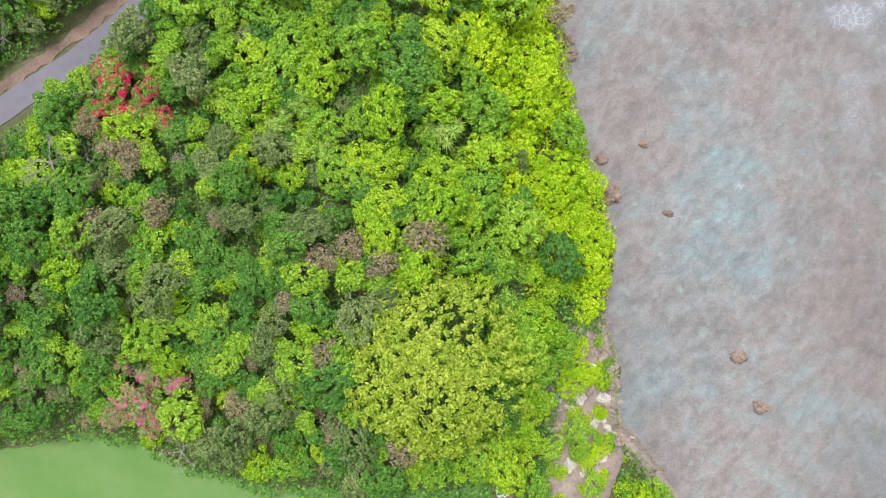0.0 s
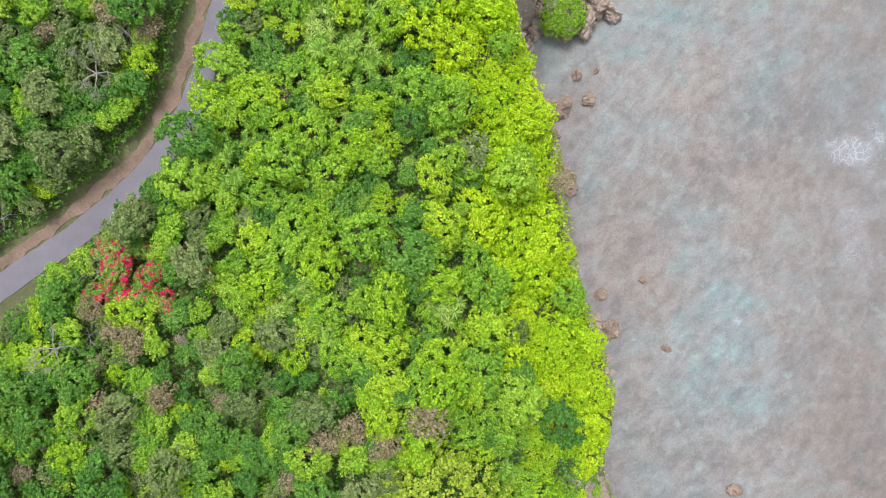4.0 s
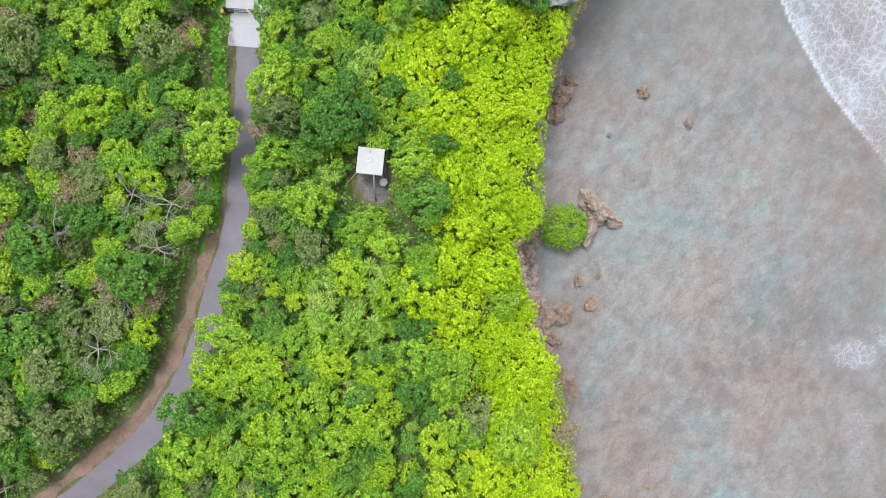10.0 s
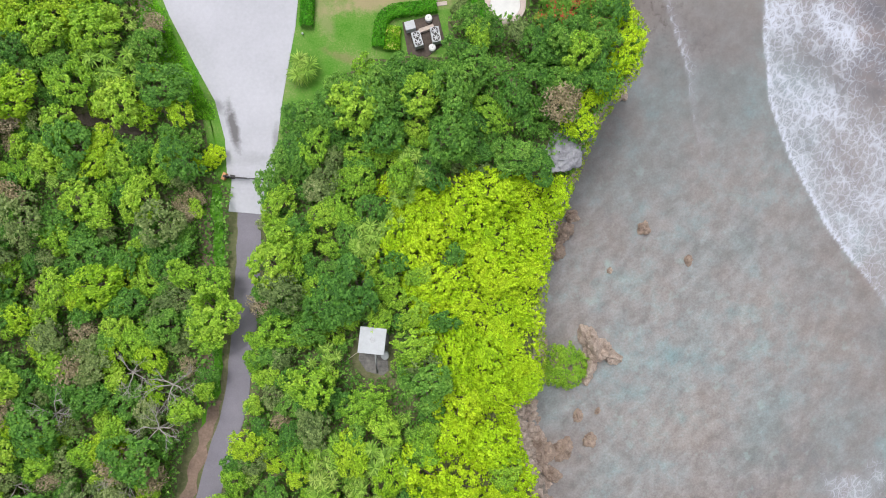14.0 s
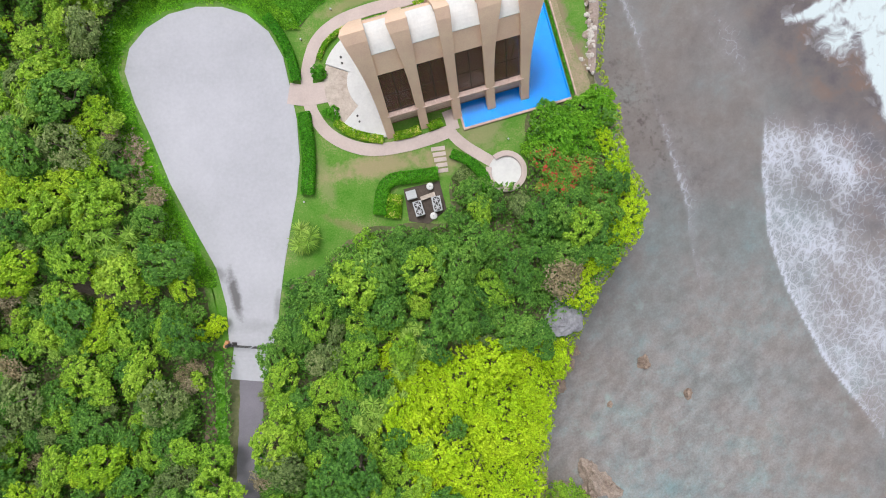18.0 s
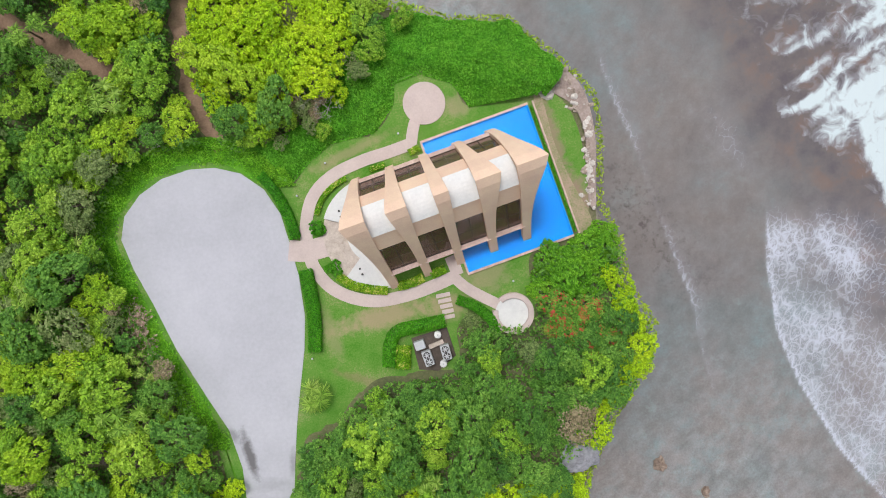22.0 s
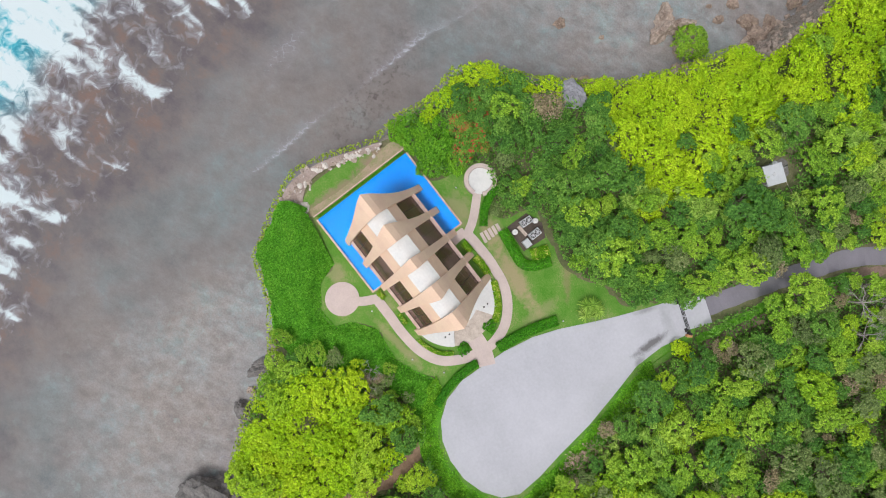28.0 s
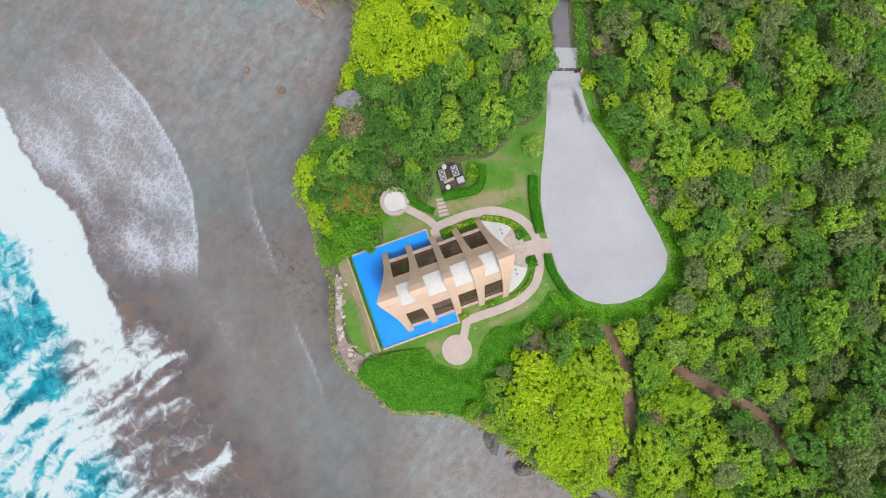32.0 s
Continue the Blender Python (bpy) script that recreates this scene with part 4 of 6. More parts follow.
def quad_prism(c, thick):
    """A plate over four corners, given thickness along its normal."""
    bm = bmesh.new()
    f = bm.faces.new([bm.verts.new(p) for p in c])
    f.normal_update()
    nrm = f.normal.copy()
    r = bmesh.ops.extrude_face_region(bm, geom=[f])
    bmesh.ops.translate(bm, verts=[v for v in r["geom"] if isinstance(v, bmesh.types.BMVert)], vec=nrm * thick)
    bmesh.ops.recalc_face_normals(bm, faces=bm.faces)
    return lean_over(bm)


def plate(u0, u1, a, b, sgn):
    (v0, z0), (v1, z1) = a, b
    c = [(u0, sgn * v0, z0), (u1, sgn * v0, z0), (u1, sgn * v1, z1), (u0, sgn * v1, z1)]
    return c if sgn < 0 else c[::-1]


for k in range(4):
    u0, u1 = STATIONS[k] + 0.45, STATIONS[k + 1] - 0.45
    for sgn in (-1, 1):
        part("foot_wall", local_slab(u0 - 0.2, u1 + 0.2, *sorted((sgn * 5.1 + 0.5, sgn * 5.85 + 0.5)), -0.3, Z_SILL - 0.14, 0.03), M["pink_stone"], chapel, "blotchy pink stone foot wall")
        part("sill", local_slab(u0 - 0.2, u1 + 0.2, *sorted((sgn * 5.05 + 0.55, sgn * 5.95 + 0.55)), Z_SILL - 0.14, Z_SILL, 0.03), M["pink_stone"], chapel)
        win = part("window", quad_prism(plate(u0 - 0.1, u1 + 0.1, (V_SILL - 0.25, Z_SILL), (V_GLASS - 0.12, Z_GLASS), sgn), 0.04), M["tinted_glass"], chapel, "dark brown tinted glass")
        at = lambda f, lift=0.0: (V_SILL - 0.2 + (V_GLASS - V_SILL + 0.1) * f, Z_SILL + (Z_GLASS - Z_SILL) * f + lift)
        um = (u0 + u1) / 2
        if k == 2:
            part("blind", quad_prism(plate(u0 - 0.05, u1 + 0.05, (V_SILL - 0.6, Z_SILL), (V_GLASS - 0.45, Z_GLASS), sgn), 0.03), M["pink_paving"], win, "drawn pinkish blind behind the glass")
        for uu in (u0 - 0.05, um, u1 + 0.05):
            part("mullion", quad_prism(plate(uu - 0.04, uu + 0.04, at(0), at(1), sgn), 0.08), M["mullion"], win, "dark metal bar")
        for f in (0.01, 0.42, 0.97):
            part("transom", quad_prism(plate(u0 - 0.1, u1 + 0.1, at(f), at(f + 0.012), sgn), 0.07), M["mullion"], win, "dark metal bar")
        part("band", quad_prism(plate(u0 - 0.2, u1 + 0.2, (V_GLASS + 0.05, Z_GLASS - 0.05), (V_BAND, Z_BAND), sgn), 0.22), M["tan_stucco"], chapel, "tan stucco band over the glass")
    bm = bmesh.new()
    rows = []
    for i in range(9):
        v = -V_BAND - 0.25 + (2 * V_BAND + 0.5) * i / 8
        z = Z_BAND + 0.16 + 0.55 * (1 - (v / (V_BAND + 0.25)) ** 2)
        rows.append([bm.verts.new((u, v, z + dz)) for u, dz in ((u0 - 0.3, 0), (u1 + 0.3, 0), (u1 + 0.3, -0.3), (u0 - 0.3, -0.3))])
    for a, b in zip(rows[:-1], rows[1:]):
        for q in range(4):
            bm.faces.new((a[q], a[(q + 1) % 4], b[(q + 1) % 4], b[q]))
    bm.faces.new(rows[0])
    bm.faces.new(rows[-1])
    bmesh.ops.recalc_face_normals(bm, faces=bm.faces)
    part("roof_panel", lean_over(bm), M["white_roof"], chapel, "white vaulted roof panel")
part("floor", local_slab(-8.6, 8.6, -5.4, 5.4, -0.2, 0.3, 0), M["wood_floor"], chapel, "brown wooden floor behind the glass")
for u in (-8.1, 8.1):
    part("end_glass", quad_prism([(u, -5.4, 0.3), (u, 5.4, 0.3), (u, 1.4, 12.0), (u, -1.4, 12.0)], 0.08), M["tinted_glass"], chapel, "dark glass end wall")
    for v in (-2.4, 0, 2.4):
        part("mullion", lean_over(box((0.14, 0.1, 10.6 - 2.3 * abs(v)), (u, v, 0.3 + (10.6 - 2.3 * abs(v)) / 2), 0.01)), M["mullion"], chapel)
for v in (-3.4, -1.6, 1.6, 3.4):
    for u in np.arange(-5.4, 5.6, 1.2):
        if abs(v) < 3:
            pew = thing("pew", CHAPEL @ pose(u, v, 0.3), "dark wooden bench behind the tinted glass", "bench", "benches in the chapel")
            part("seat", box((0.42, 2.4, 0.06), (0, 0, 0.45)), M["bark"], pew)
            part("backrest", box((0.06, 2.4, 0.5), (-0.22, 0, 0.7)), M["bark"], pew)
            for w in (-1.1, 1.1):
                part("leg", box((0.4, 0.08, 0.42), (0, w, 0.21)), M["bark"], pew)

# forecourt: white quarter-round platforms either side of the worn entrance paving
def arc_sector(r0, r1, a0, a1, cx, z0, z1, bev=0.03, cnt=20):
    pts = [(cx + r1 * math.cos(radians(a0 + (a1 - a0) * i / cnt)), r1 * math.sin(radians(a0 + (a1 - a0) * i / cnt))) for i in range(cnt + 1)]
    pts += [(cx + r0 * math.cos(radians(a1 + (a0 - a1) * i / cnt)), r0 * math.sin(radians(a1 + (a0 - a1) * i / cnt))) for i in range(cnt + 1)]
    return slab(pts, z0, z1, bev)


for sgn, nm in ((1, "north"), (-1, "south")):
    a, c = (97, 146) if sgn > 0 else (214, 263)
    p = thing("forecourt_platform", CHAPEL, "white quarter-round platform beside the chapel's entrance", "platform", "entrance platforms")
    part("deck", arc_sector(1.2, 6.9, a, c, -8.2, -0.2, 0.42), M["white_floor"], p, "white painted deck")
    edge = min((a, c), key=lambda v: abs(v - 180))
    part("inner_deck", arc_sector(1.2, 3.9, *sorted((edge, 180)), -8.2, -0.2, 0.42), M["white_floor"], p, "white painted deck by the facade")
    for q in (0, 1):
        ang = radians((a + c) / 2 + (10 * sgn if q else 16 * sgn))
        part("spotlight", tube(0.14, 0.1, 0.22, (-8.2 + (5.0 + 0.5 * q) * math.cos(ang), (5.0 + 0.5 * q) * math.sin(ang), 0.42)), M["black_metal"], p, "small black floor spotlight")
ob = setting("pavement_entrance", arc_sector(3.5, 7.0, 140, 220, -8.0, -0.2, 0.144), M["worn_paving"], "worn blotchy tan paving at the chapel's entrance", "paving")
ob.matrix_world = CHAPEL

# ---------------- plant yard with cooling units ----------------
flat_patch("pavement_yard", [(-3.6, 103.4), (0.9, 104.3), (1.7, 100.7), (-0.6, 99), (-3, 99.4)], 0.09, M["dark_soil"], "dark stained concrete yard for the cooling units", "yard", curve=False)


def cooling_unit(m, fans, w, d):
    t = thing("cooling_unit", m, "white boxed outdoor cooling unit with %s on top" % ("two black fans" if fans == 2 else "a vented lid"), "air conditioner", "cooling units in the yard")
    part("casing", box((w, d, 1.1), (0, 0, 0.62), 0.04), M["white_paint"], t)
    part("plinth", box((w + 0.1, d + 0.1, 0.1), (0, 0, 0.05), 0.01), M["dark_soil"], t)
    for i in range(fans):
        y = (i - (fans - 1) / 2) * d * 0.46
        part("fan_ring", tube(0.43, 0.43, 0.05, (0, y, 1.17), 24), M["black_metal"], t, "black round fan opening")
        for k in range(3):
            part("fan_blade", box((0.7, 0.13, 0.02), (0, y, 1.235), 0.004, Matrix.Rotation(k * math.pi / 3, 4, "Z")), M["grey_metal"], t)
        part("fan_hub", tube(0.12, 0.1, 0.06, (0, y, 1.22), 12), M["white_paint"], t)
    if not fans:
        for k in range(3):
            part("slot", box((w * 0.55, 0.07, 0.015), (0, (k - 1) * 0.26, 1.178), 0.004), M["grey_metal"], t)
    return t


cooling_unit(pose(-1.75, 100.9, 0.09, 0, 0, 15), 2, 1.1, 1.85)
cooling_unit(pose(0.5, 101.4, 0.09, 0, 0, 10), 2, 1.1, 1.85)
cooling_unit(pose(-2.6, 102.6, 0.09, 0, 0, 14), 0, 1.25, 1.05)
for px, py in ((-0.3, 103.6), (0.05, 99.95)):
    t = thing("round_tank", pose(px, py, 0.09), "small round white tank with a capped lid", "tank", "tanks in the yard")
    part("shell", tube(0.42, 0.42, 0.7, (0, 0, 0), 24), M["white_paint"], t)
    part("lid", tube(0.44, 0.3, 0.1, (0, 0, 0.7), 24), M["white_floor"], t)
    part("cap", tube(0.1, 0.08, 0.08, (0, 0, 0.8), 12), M["grey_metal"], t)
ob = part("duct_box", box((1.9, 0.5, 0.5), (0, 0, 0.25), 0.03), M["worn_paving"])
ob.matrix_world = pose(-0.6, 102.4, 0.09, 0, 0, 18)
tagged(ob, "low beige duct housing between the cooling units", "duct")

# ---------------- gate ----------------
gate = thing("gate", pose(-22.9, 84.5, 0.05, 0, 0, -6), "dark metal two-leaf gate across the drive", "gate")
for sx in (-1, 1):
    part("post", box((0.3, 0.3, 1.5), (sx * 2.85, 0, 0.75), 0.03), M["black_metal"], gate)
    leaf = part("leaf", box((2.55, 0.07, 0.09), (sx * 1.4, 0, 1.25), 0.01), M["black_metal"], gate, "dark metal gate leaf")
    part("rail", box((2.55, 0.07, 0.09), (sx * 1.4, 0, 0.25), 0.01), M["black_metal"], leaf)
    part("rail", box((2.55, 0.06, 0.07), (sx * 1.4, 0, 0.75), 0.01), M["black_metal"], leaf)
    for k in range(12):
        part("bar", box((0.05, 0.05, 1.05), (sx * (0.22 + 0.215 * k), 0, 0.75), 0.006), M["black_metal"], leaf)
    part("brace", box((0.6, 0.5, 0.06), (sx * 2.3, 0.1, 0.12), 0.01), M["black_metal"], gate)
ob = part("orange_barrier", box((0.45, 0.9, 0.7), (0, 0, 0.35), 0.06), M["orange_paint"])
ob.matrix_world = pose(-26.1, 84.9, 0.02, 0, 0, -25)
tagged(ob, "faded orange barrier block beside the gate", "barrier")

# ---------------- shelter tower ----------------
HX, HY = -7.9, 64.75
hz = height_at(HX, HY - 2)
t = thing("roofed_tank", pose(HX, HY, hz, 0, 0, -8), "white square canopy on posts above a concrete base", "shelter")
part("canopy", box((3.1, 3.1, 0.16), (0, 0, 3.2), 0.07), M["white_paint"], t, "white square canopy")
part("vent", tube(0.3, 0.26, 0.07, (0, 0.1, 3.28), 16), M["grey_metal"], t)
for sx in (-1, 1):
    for sy in (-1, 1):
        part("post", box((0.16, 0.16, 3.15), (sx * 1.25, sy * 1.25, 1.57), 0.02), M["white_paint"], t)
part("base", slab([(-1.6, 1.8), (1.6, 1.8), (1.75, -2.2), (2.1, -3.9), (1.4, -4.6), (-0.6, -4.3), (-1.7, -3.0), (-1.75, -1)], -0.3, 0.14, 0.05), M["grey_rock"], t, "dark stained concrete base")
vs, fs = pipe([Vector((0.5, -1.4, 3.1)), Vector((0.62, -2.6, 2.2)), Vector((0.75, -4.3, 0.2))], [0.11, 0.11, 0.11], 8)
part("downpipe", mesh_of("downpipe", vs, fs, M["grey_metal"], True), M["grey_metal"], t, "pale sloping downpipe")
vs, fs = pipe([Vector((-1.45, -1.45, 3.1)), Vector((-4.2, -4.2, 0.0))], [0.035, 0.035], 5)
part("stay_wire", mesh_of("stay_wire", vs, fs, M["worn_paving"], True), M["worn_paving"], t, "tan stay wire")
t = thing("round_bin", pose(HX + 1.2, HY - 2.2, hz + 0.15), "small round white lidded bin by the ladder", "bin")
part("shell", tube(0.42, 0.48, 0.8, seg=20), M["white_paint"], t)
part("lid", tube(0.5, 0.36, 0.12, (0, 0, 0.8), 20), M["white_paint"], t)

# ---------------- plants ----------------
def leaf_cards(centres, normals, sizes, rng, stretch=1.6):
    """Verts and faces of one small rhombic leaf at every centre, facing its normal."""
    cnt = len(centres)
    a = rng.normal(size=(cnt, 3))
    nrm = normals / np.linalg.norm(normals, axis=1)[:, None]
    u = a - (a * nrm).sum(1)[:, None] * nrm
    u /= np.linalg.norm(u, axis=1)[:, None]
    w = np.cross(nrm, u)
    s = sizes[:, None]
    fold = nrm * s * 0.15
    v = np.stack([centres - u * s * stretch * 0.5 - w * s * 0.3, centres + w * s * 0.75 + fold, centres + u * s * stretch * 0.5 - w * s * 0.3], 1)
    return v.reshape(-1, 3)


def card_mesh(name, verts, material):
    me = bpy.data.meshes.new(name)
    k = len(verts) // 3
    me.vertices.add(len(verts))
    me.vertices.foreach_set("co", np.asarray(verts, np.float32).ravel())
    me.loops.add(len(verts))
    me.loops.foreach_set("vertex_index", np.arange(len(verts), dtype=np.int32))
    me.polygons.add(k)
    me.polygons.foreach_set("loop_start", np.arange(0, len(verts), 3, dtype=np.int32))
    me.update(calc_edges=True)
    me.materials.append(material)
    return me


def crown_mesh(name, material, seed, radius=2.4, flat=0.62, lobes=5, clumps=70, per=20, leaf=0.3, spread=0.5, open_=0.0):
    """A crown of lobes, each lobe set with clumps of leaves; its base is at z = 0."""
    rng = np.random.default_rng(seed)
    ang = rng.uniform(0, 2 * np.pi) + np.arange(lobes) * 2.4
    far = radius * 0.58 * np.sqrt((np.arange(lobes) + 0.3) / lobes)
    lr = radius * rng.uniform(0.42, 0.62, lobes)
    lc = np.stack([far * np.cos(ang), far * np.sin(ang), radius * flat * (0.75 - 0.35 * far / radius) + rng.uniform(-0.3, 0.3, lobes)], 1)
    area = lr ** 2 / (lr ** 2).sum()
    which = rng.choice(lobes, clumps, p=area)
    d = rng.normal(size=(clumps, 3))
    d[:, 2] = np.abs(d[:, 2]) * 1.1 - 0.28
    d /= np.linalg.norm(d, axis=1)[:, None]
    c = lc[which] + d * lr[which][:, None] * np.array([1, 1, flat + 0.1]) * rng.uniform(0.78, 1.08, clumps)[:, None]
    keep = np.ones(clumps, bool)
    for k in range(lobes):       # drop what lies deep inside another lobe
        keep &= (np.linalg.norm((c - lc[k]) / np.array([1, 1, flat + 0.1]), axis=1) > lr[k] * 0.62)
    c, d = c[keep], d[keep]
    who = np.repeat(np.arange(len(c)), per)
    off = rng.normal(size=(len(who), 3))
    off /= np.linalg.norm(off, axis=1)[:, None]
    off *= (rng.uniform(0.2, 1, len(who)) ** 0.6)[:, None] * spread
    off[:, 2] *= 0.7
    cen = c[who] + off
    nrm = off / spread * 0.9 + d[who] * 0.6 + np.array([0, 0, 1.0]) + rng.normal(size=off.shape) * 0.4
    size = leaf * rng.uniform(0.7, 1.3, len(who))
    cen[:, 2] = np.maximum(cen[:, 2], 0.02)
    return card_mesh(name, leaf_cards(cen, nrm, size, rng), material)


def trunk_mesh(name, seed, height, radius, crown, limbs=5, material=None):
    rng = random.Random(seed)
    vs, fs = [], []

    def add(pts, rad):
        v, f = pipe(pts, rad, 6)
        o = len(vs)
        vs.extend(v)
        fs.extend([tuple(i + o for i in q) for q in f])
    lean = Vector((rng.uniform(-0.3, 0.3), rng.uniform(-0.3, 0.3), 0))
    stem = [Vector((0, 0, -0.4)), Vector((0, 0, height * 0.4)) + lean * 0.4, Vector((0, 0, height * 0.85)) + lean, Vector((0, 0, height + crown * 0.2)) + lean]
    add(stem, [radius * 1.25, radius, radius * 0.7, radius * 0.35])
    for k in range(limbs):
        a = 2 * math.pi * k / limbs + rng.uniform(-0.4, 0.4)
        s = stem[1].lerp(stem[2], rng.uniform(0.3, 1))
        r = crown * rng.uniform(0.5, 0.8)
        e = Vector((math.cos(a) * r, math.sin(a) * r, height + crown * rng.uniform(0.05, 0.3)))
        m = s.lerp(e, 0.5) + Vector((0, 0, 0.25 * crown * 0.3))
        add([s, m, e], [radius * 0.55, radius * 0.35, radius * 0.12])
    return mesh_of(name, vs, fs, material or M["bark"], True)


def tree_kind(name, label, category, group, material, seed, radius, height, **kw):
    """A first tree of a kind, standing on its own trunk."""
    t = thing(name, pose(0, 0, -300), label, category, group)
    part("trunk", trunk_mesh("trunk", seed, height, 0.10 + 0.03 * radius, radius), M["bark"], t)
    part("crown", crown_mesh("crown", material, seed, radius, **kw), material, t).location = (0, 0, height)
    return t


def rosette_mesh(name, material, seed, heads=5, blades=34, length=1.15, spread=1.0):
    """Heads of long strap leaves that arch outwards, as on pandanus and cycads."""
    rng = np.random.default_rng(seed)
    vs, fs = [], []
    for h in range(heads):
        a = rng.uniform(0, 2 * np.pi)
        r = spread * math.sqrt(rng.uniform(0, 1)) if heads > 1 else 0
        c = np.array([r * math.cos(a), r * math.sin(a), rng.uniform(-0.4, 0.3)])
        for k in range(blades):
            b = 2 * np.pi * k / blades + rng.uniform(-0.1, 0.1)
            up = rng.uniform(0.15, 1.0)
            ln = length * rng.uniform(0.75, 1.15)
            d = np.array([math.cos(b), math.sin(b), 0])
            side = np.array([-d[1], d[0], 0])
            o = len(vs)
            for f, w in ((0.05, 0.045), (0.45, 0.062), (0.8, 0.045), (1.0, 0.006)):
                p = c + d * ln * f * math.cos(up * 0.9) + np.array([0, 0, ln * (math.sin(up) * f - 0.55 * f * f)])
                vs += [tuple(p - side * w), tuple(p + side * w)]
            fs += [(o + 2 * i, o + 2 * i + 1, o + 2 * i + 3, o + 2 * i + 2) for i in range(3)]
    return mesh_of(name, vs, fs, material)


def bare_mesh(name, seed, reach=2.6, height=3.0):
    """A leafless tree: forked limbs down to twigs."""
    rng = random.Random(seed)
    vs, fs = [], []

    def grow(p, d, ln, r, depth):
        q = p + d * ln * 0.5 + Vector((rng.uniform(-0.1, 0.1), rng.uniform(-0.1, 0.1), 0.05)) * ln
        e = q + (d + Vector((rng.uniform(-0.3, 0.3), rng.uniform(-0.3, 0.3), rng.uniform(-0.1, 0.25)))).normalized() * ln * 0.5
        v, f = pipe([p, q, e], [r, r * 0.8, r * 0.55], 5)
        o = len(vs)
        vs.extend(v)
        fs.extend([tuple(i + o for i in k) for k in f])
        if depth:
            for k in range(3 if depth > 1 else 2):
                s = p.lerp(e, rng.uniform(0.5, 1.0)) if k else e
                nd = (d + Vector((rng.uniform(-0.9, 0.9), rng.uniform(-0.9, 0.9), rng.uniform(-0.2, 0.3)))).normalized()
                grow(s, nd, ln * rng.uniform(0.55, 0.75), r * 0.55, depth - 1)
    trunk = Vector((0, 0, height))
    v, f = pipe([Vector((0, 0, -0.4)), Vector((0.1, 0, height * 0.6)), trunk], [0.16, 0.12, 0.1], 6)
    vs.extend(v)
    fs.extend(f)
    for k in range(5):
        a = k * 1.26 + rng.uniform(-0.3, 0.3)
        grow(trunk, Vector((math.cos(a), math.sin(a), 0.35)).normalized(), reach * 0.5, 0.065, 4)
    return mesh_of(name, vs, fs, M["dead_wood"], True)


KINDS = {}
def kinds(key, count, name, label, category, group, material, radius, height, **kw):
    KINDS[key] = [tree_kind(name, label, category, group, M[material], 100 * len(KINDS) + i, radius, height, **kw) for i in range(count)]


kinds("mid", 4, "broadleaf_tree", "green broadleaf tree with a lumpy leafy crown in dense woods", "tree", "broadleaf trees in the woods", "leaf_mid", 2.6, 2.6, clumps=185, per=16, leaf=0.205, spread=0.38, lobes=7)
kinds("dark", 3, "dark_tree", "dark green broadleaf tree with a close crown", "tree", "dark trees south of the chapel", "leaf_dark", 2.5, 2.8, clumps=185, per=16, leaf=0.205, spread=0.38, lobes=7)
kinds("bright", 4, "coast_shrub", "bright yellow-green shrub on the sea slope", "shrub", "bright shrubs along the shore", "leaf_bright", 2.5, 1.4, clumps=210, per=16, leaf=0.175, spread=0.34, flat=0.5, lobes=9)
kinds("lime", 4, "lime_green_tree", "light yellow-green broadleaf tree in the woods", "tree", "light green trees", "leaf_lime", 2.4, 2.4, clumps=185, per=16, leaf=0.19, spread=0.37, lobes=8)
kinds("grey", 3, "scrub_tree", "grey-green scrubby tree with thin leaves", "tree", "scrub trees in the woods", "leaf_grey", 2.3, 2.4, clumps=170, per=14, leaf=0.18, spread=0.36, lobes=7)
kinds("vine", 2, "vine_bush", "deep green vine-covered bush on the bank", "bush", "vine bushes on the bank", "leaf_bank", 2.2, 0.5, clumps=170, per=16, leaf=0.2, spread=0.4, flat=0.45, lobes=6)
kinds("pink", 2, "bougainvillea", "bougainvillea bush with pink-red flower sprays", "bush", "flowering bushes", "leaf_pink", 2.2, 2.5, clumps=120, per=18, leaf=0.2)
kinds("flower", 1, "flowering_shrub", "green shrub dotted with small red flowers", "shrub", "red-flowered shrubs", "leaf_flower", 2.2, 1.2, clumps=140, per=18, leaf=0.2)
kinds("dry", 2, "dry_bush", "dry brown half-leafless bush", "bush", "dry bushes", "leaf_dry", 1.7, 2.2, clumps=75, per=14, leaf=0.15)
kinds("rose", 2, "rose_bougainvillea", "bougainvillea bush with faded rose-pink flower sprays", "bush", "rose-pink flowering bushes", "leaf_rose", 2.2, 2.2, clumps=130, per=18, leaf=0.19)
kinds("young", 3, "young_tree", "young green broadleaf tree between taller ones", "tree", "young trees in the woods", "leaf_mid", 1.7, 2.3, clumps=95, per=14, leaf=0.19, spread=0.36, lobes=5)
kinds("thicket", 3, "thicket_shrub", "dark green leafy shrub between taller trees", "shrub", "thicket shrubs in the woods", "leaf_dark", 1.7, 2.1, clumps=95, per=14, leaf=0.19, spread=0.36, lobes=5)
KINDS["strap"] = []
for i in range(3):
    t = thing("pandanus", pose(0, 0, -300), "pandanus with rosettes of long pale strap leaves", "pandanus", "pandanus plants")
    part("trunk", trunk_mesh("trunk", 900 + i, 2.6, 0.12, 0.9, 3), M["bark"], t)
    part("crown", rosette_mesh("crown", M["leaf_strap"], 900 + i, 9, 24, 0.95, 1.75), M["leaf_strap"], t).location = (0, 0, 3.2)
    KINDS["strap"].append(t)
KINDS["bare"] = []
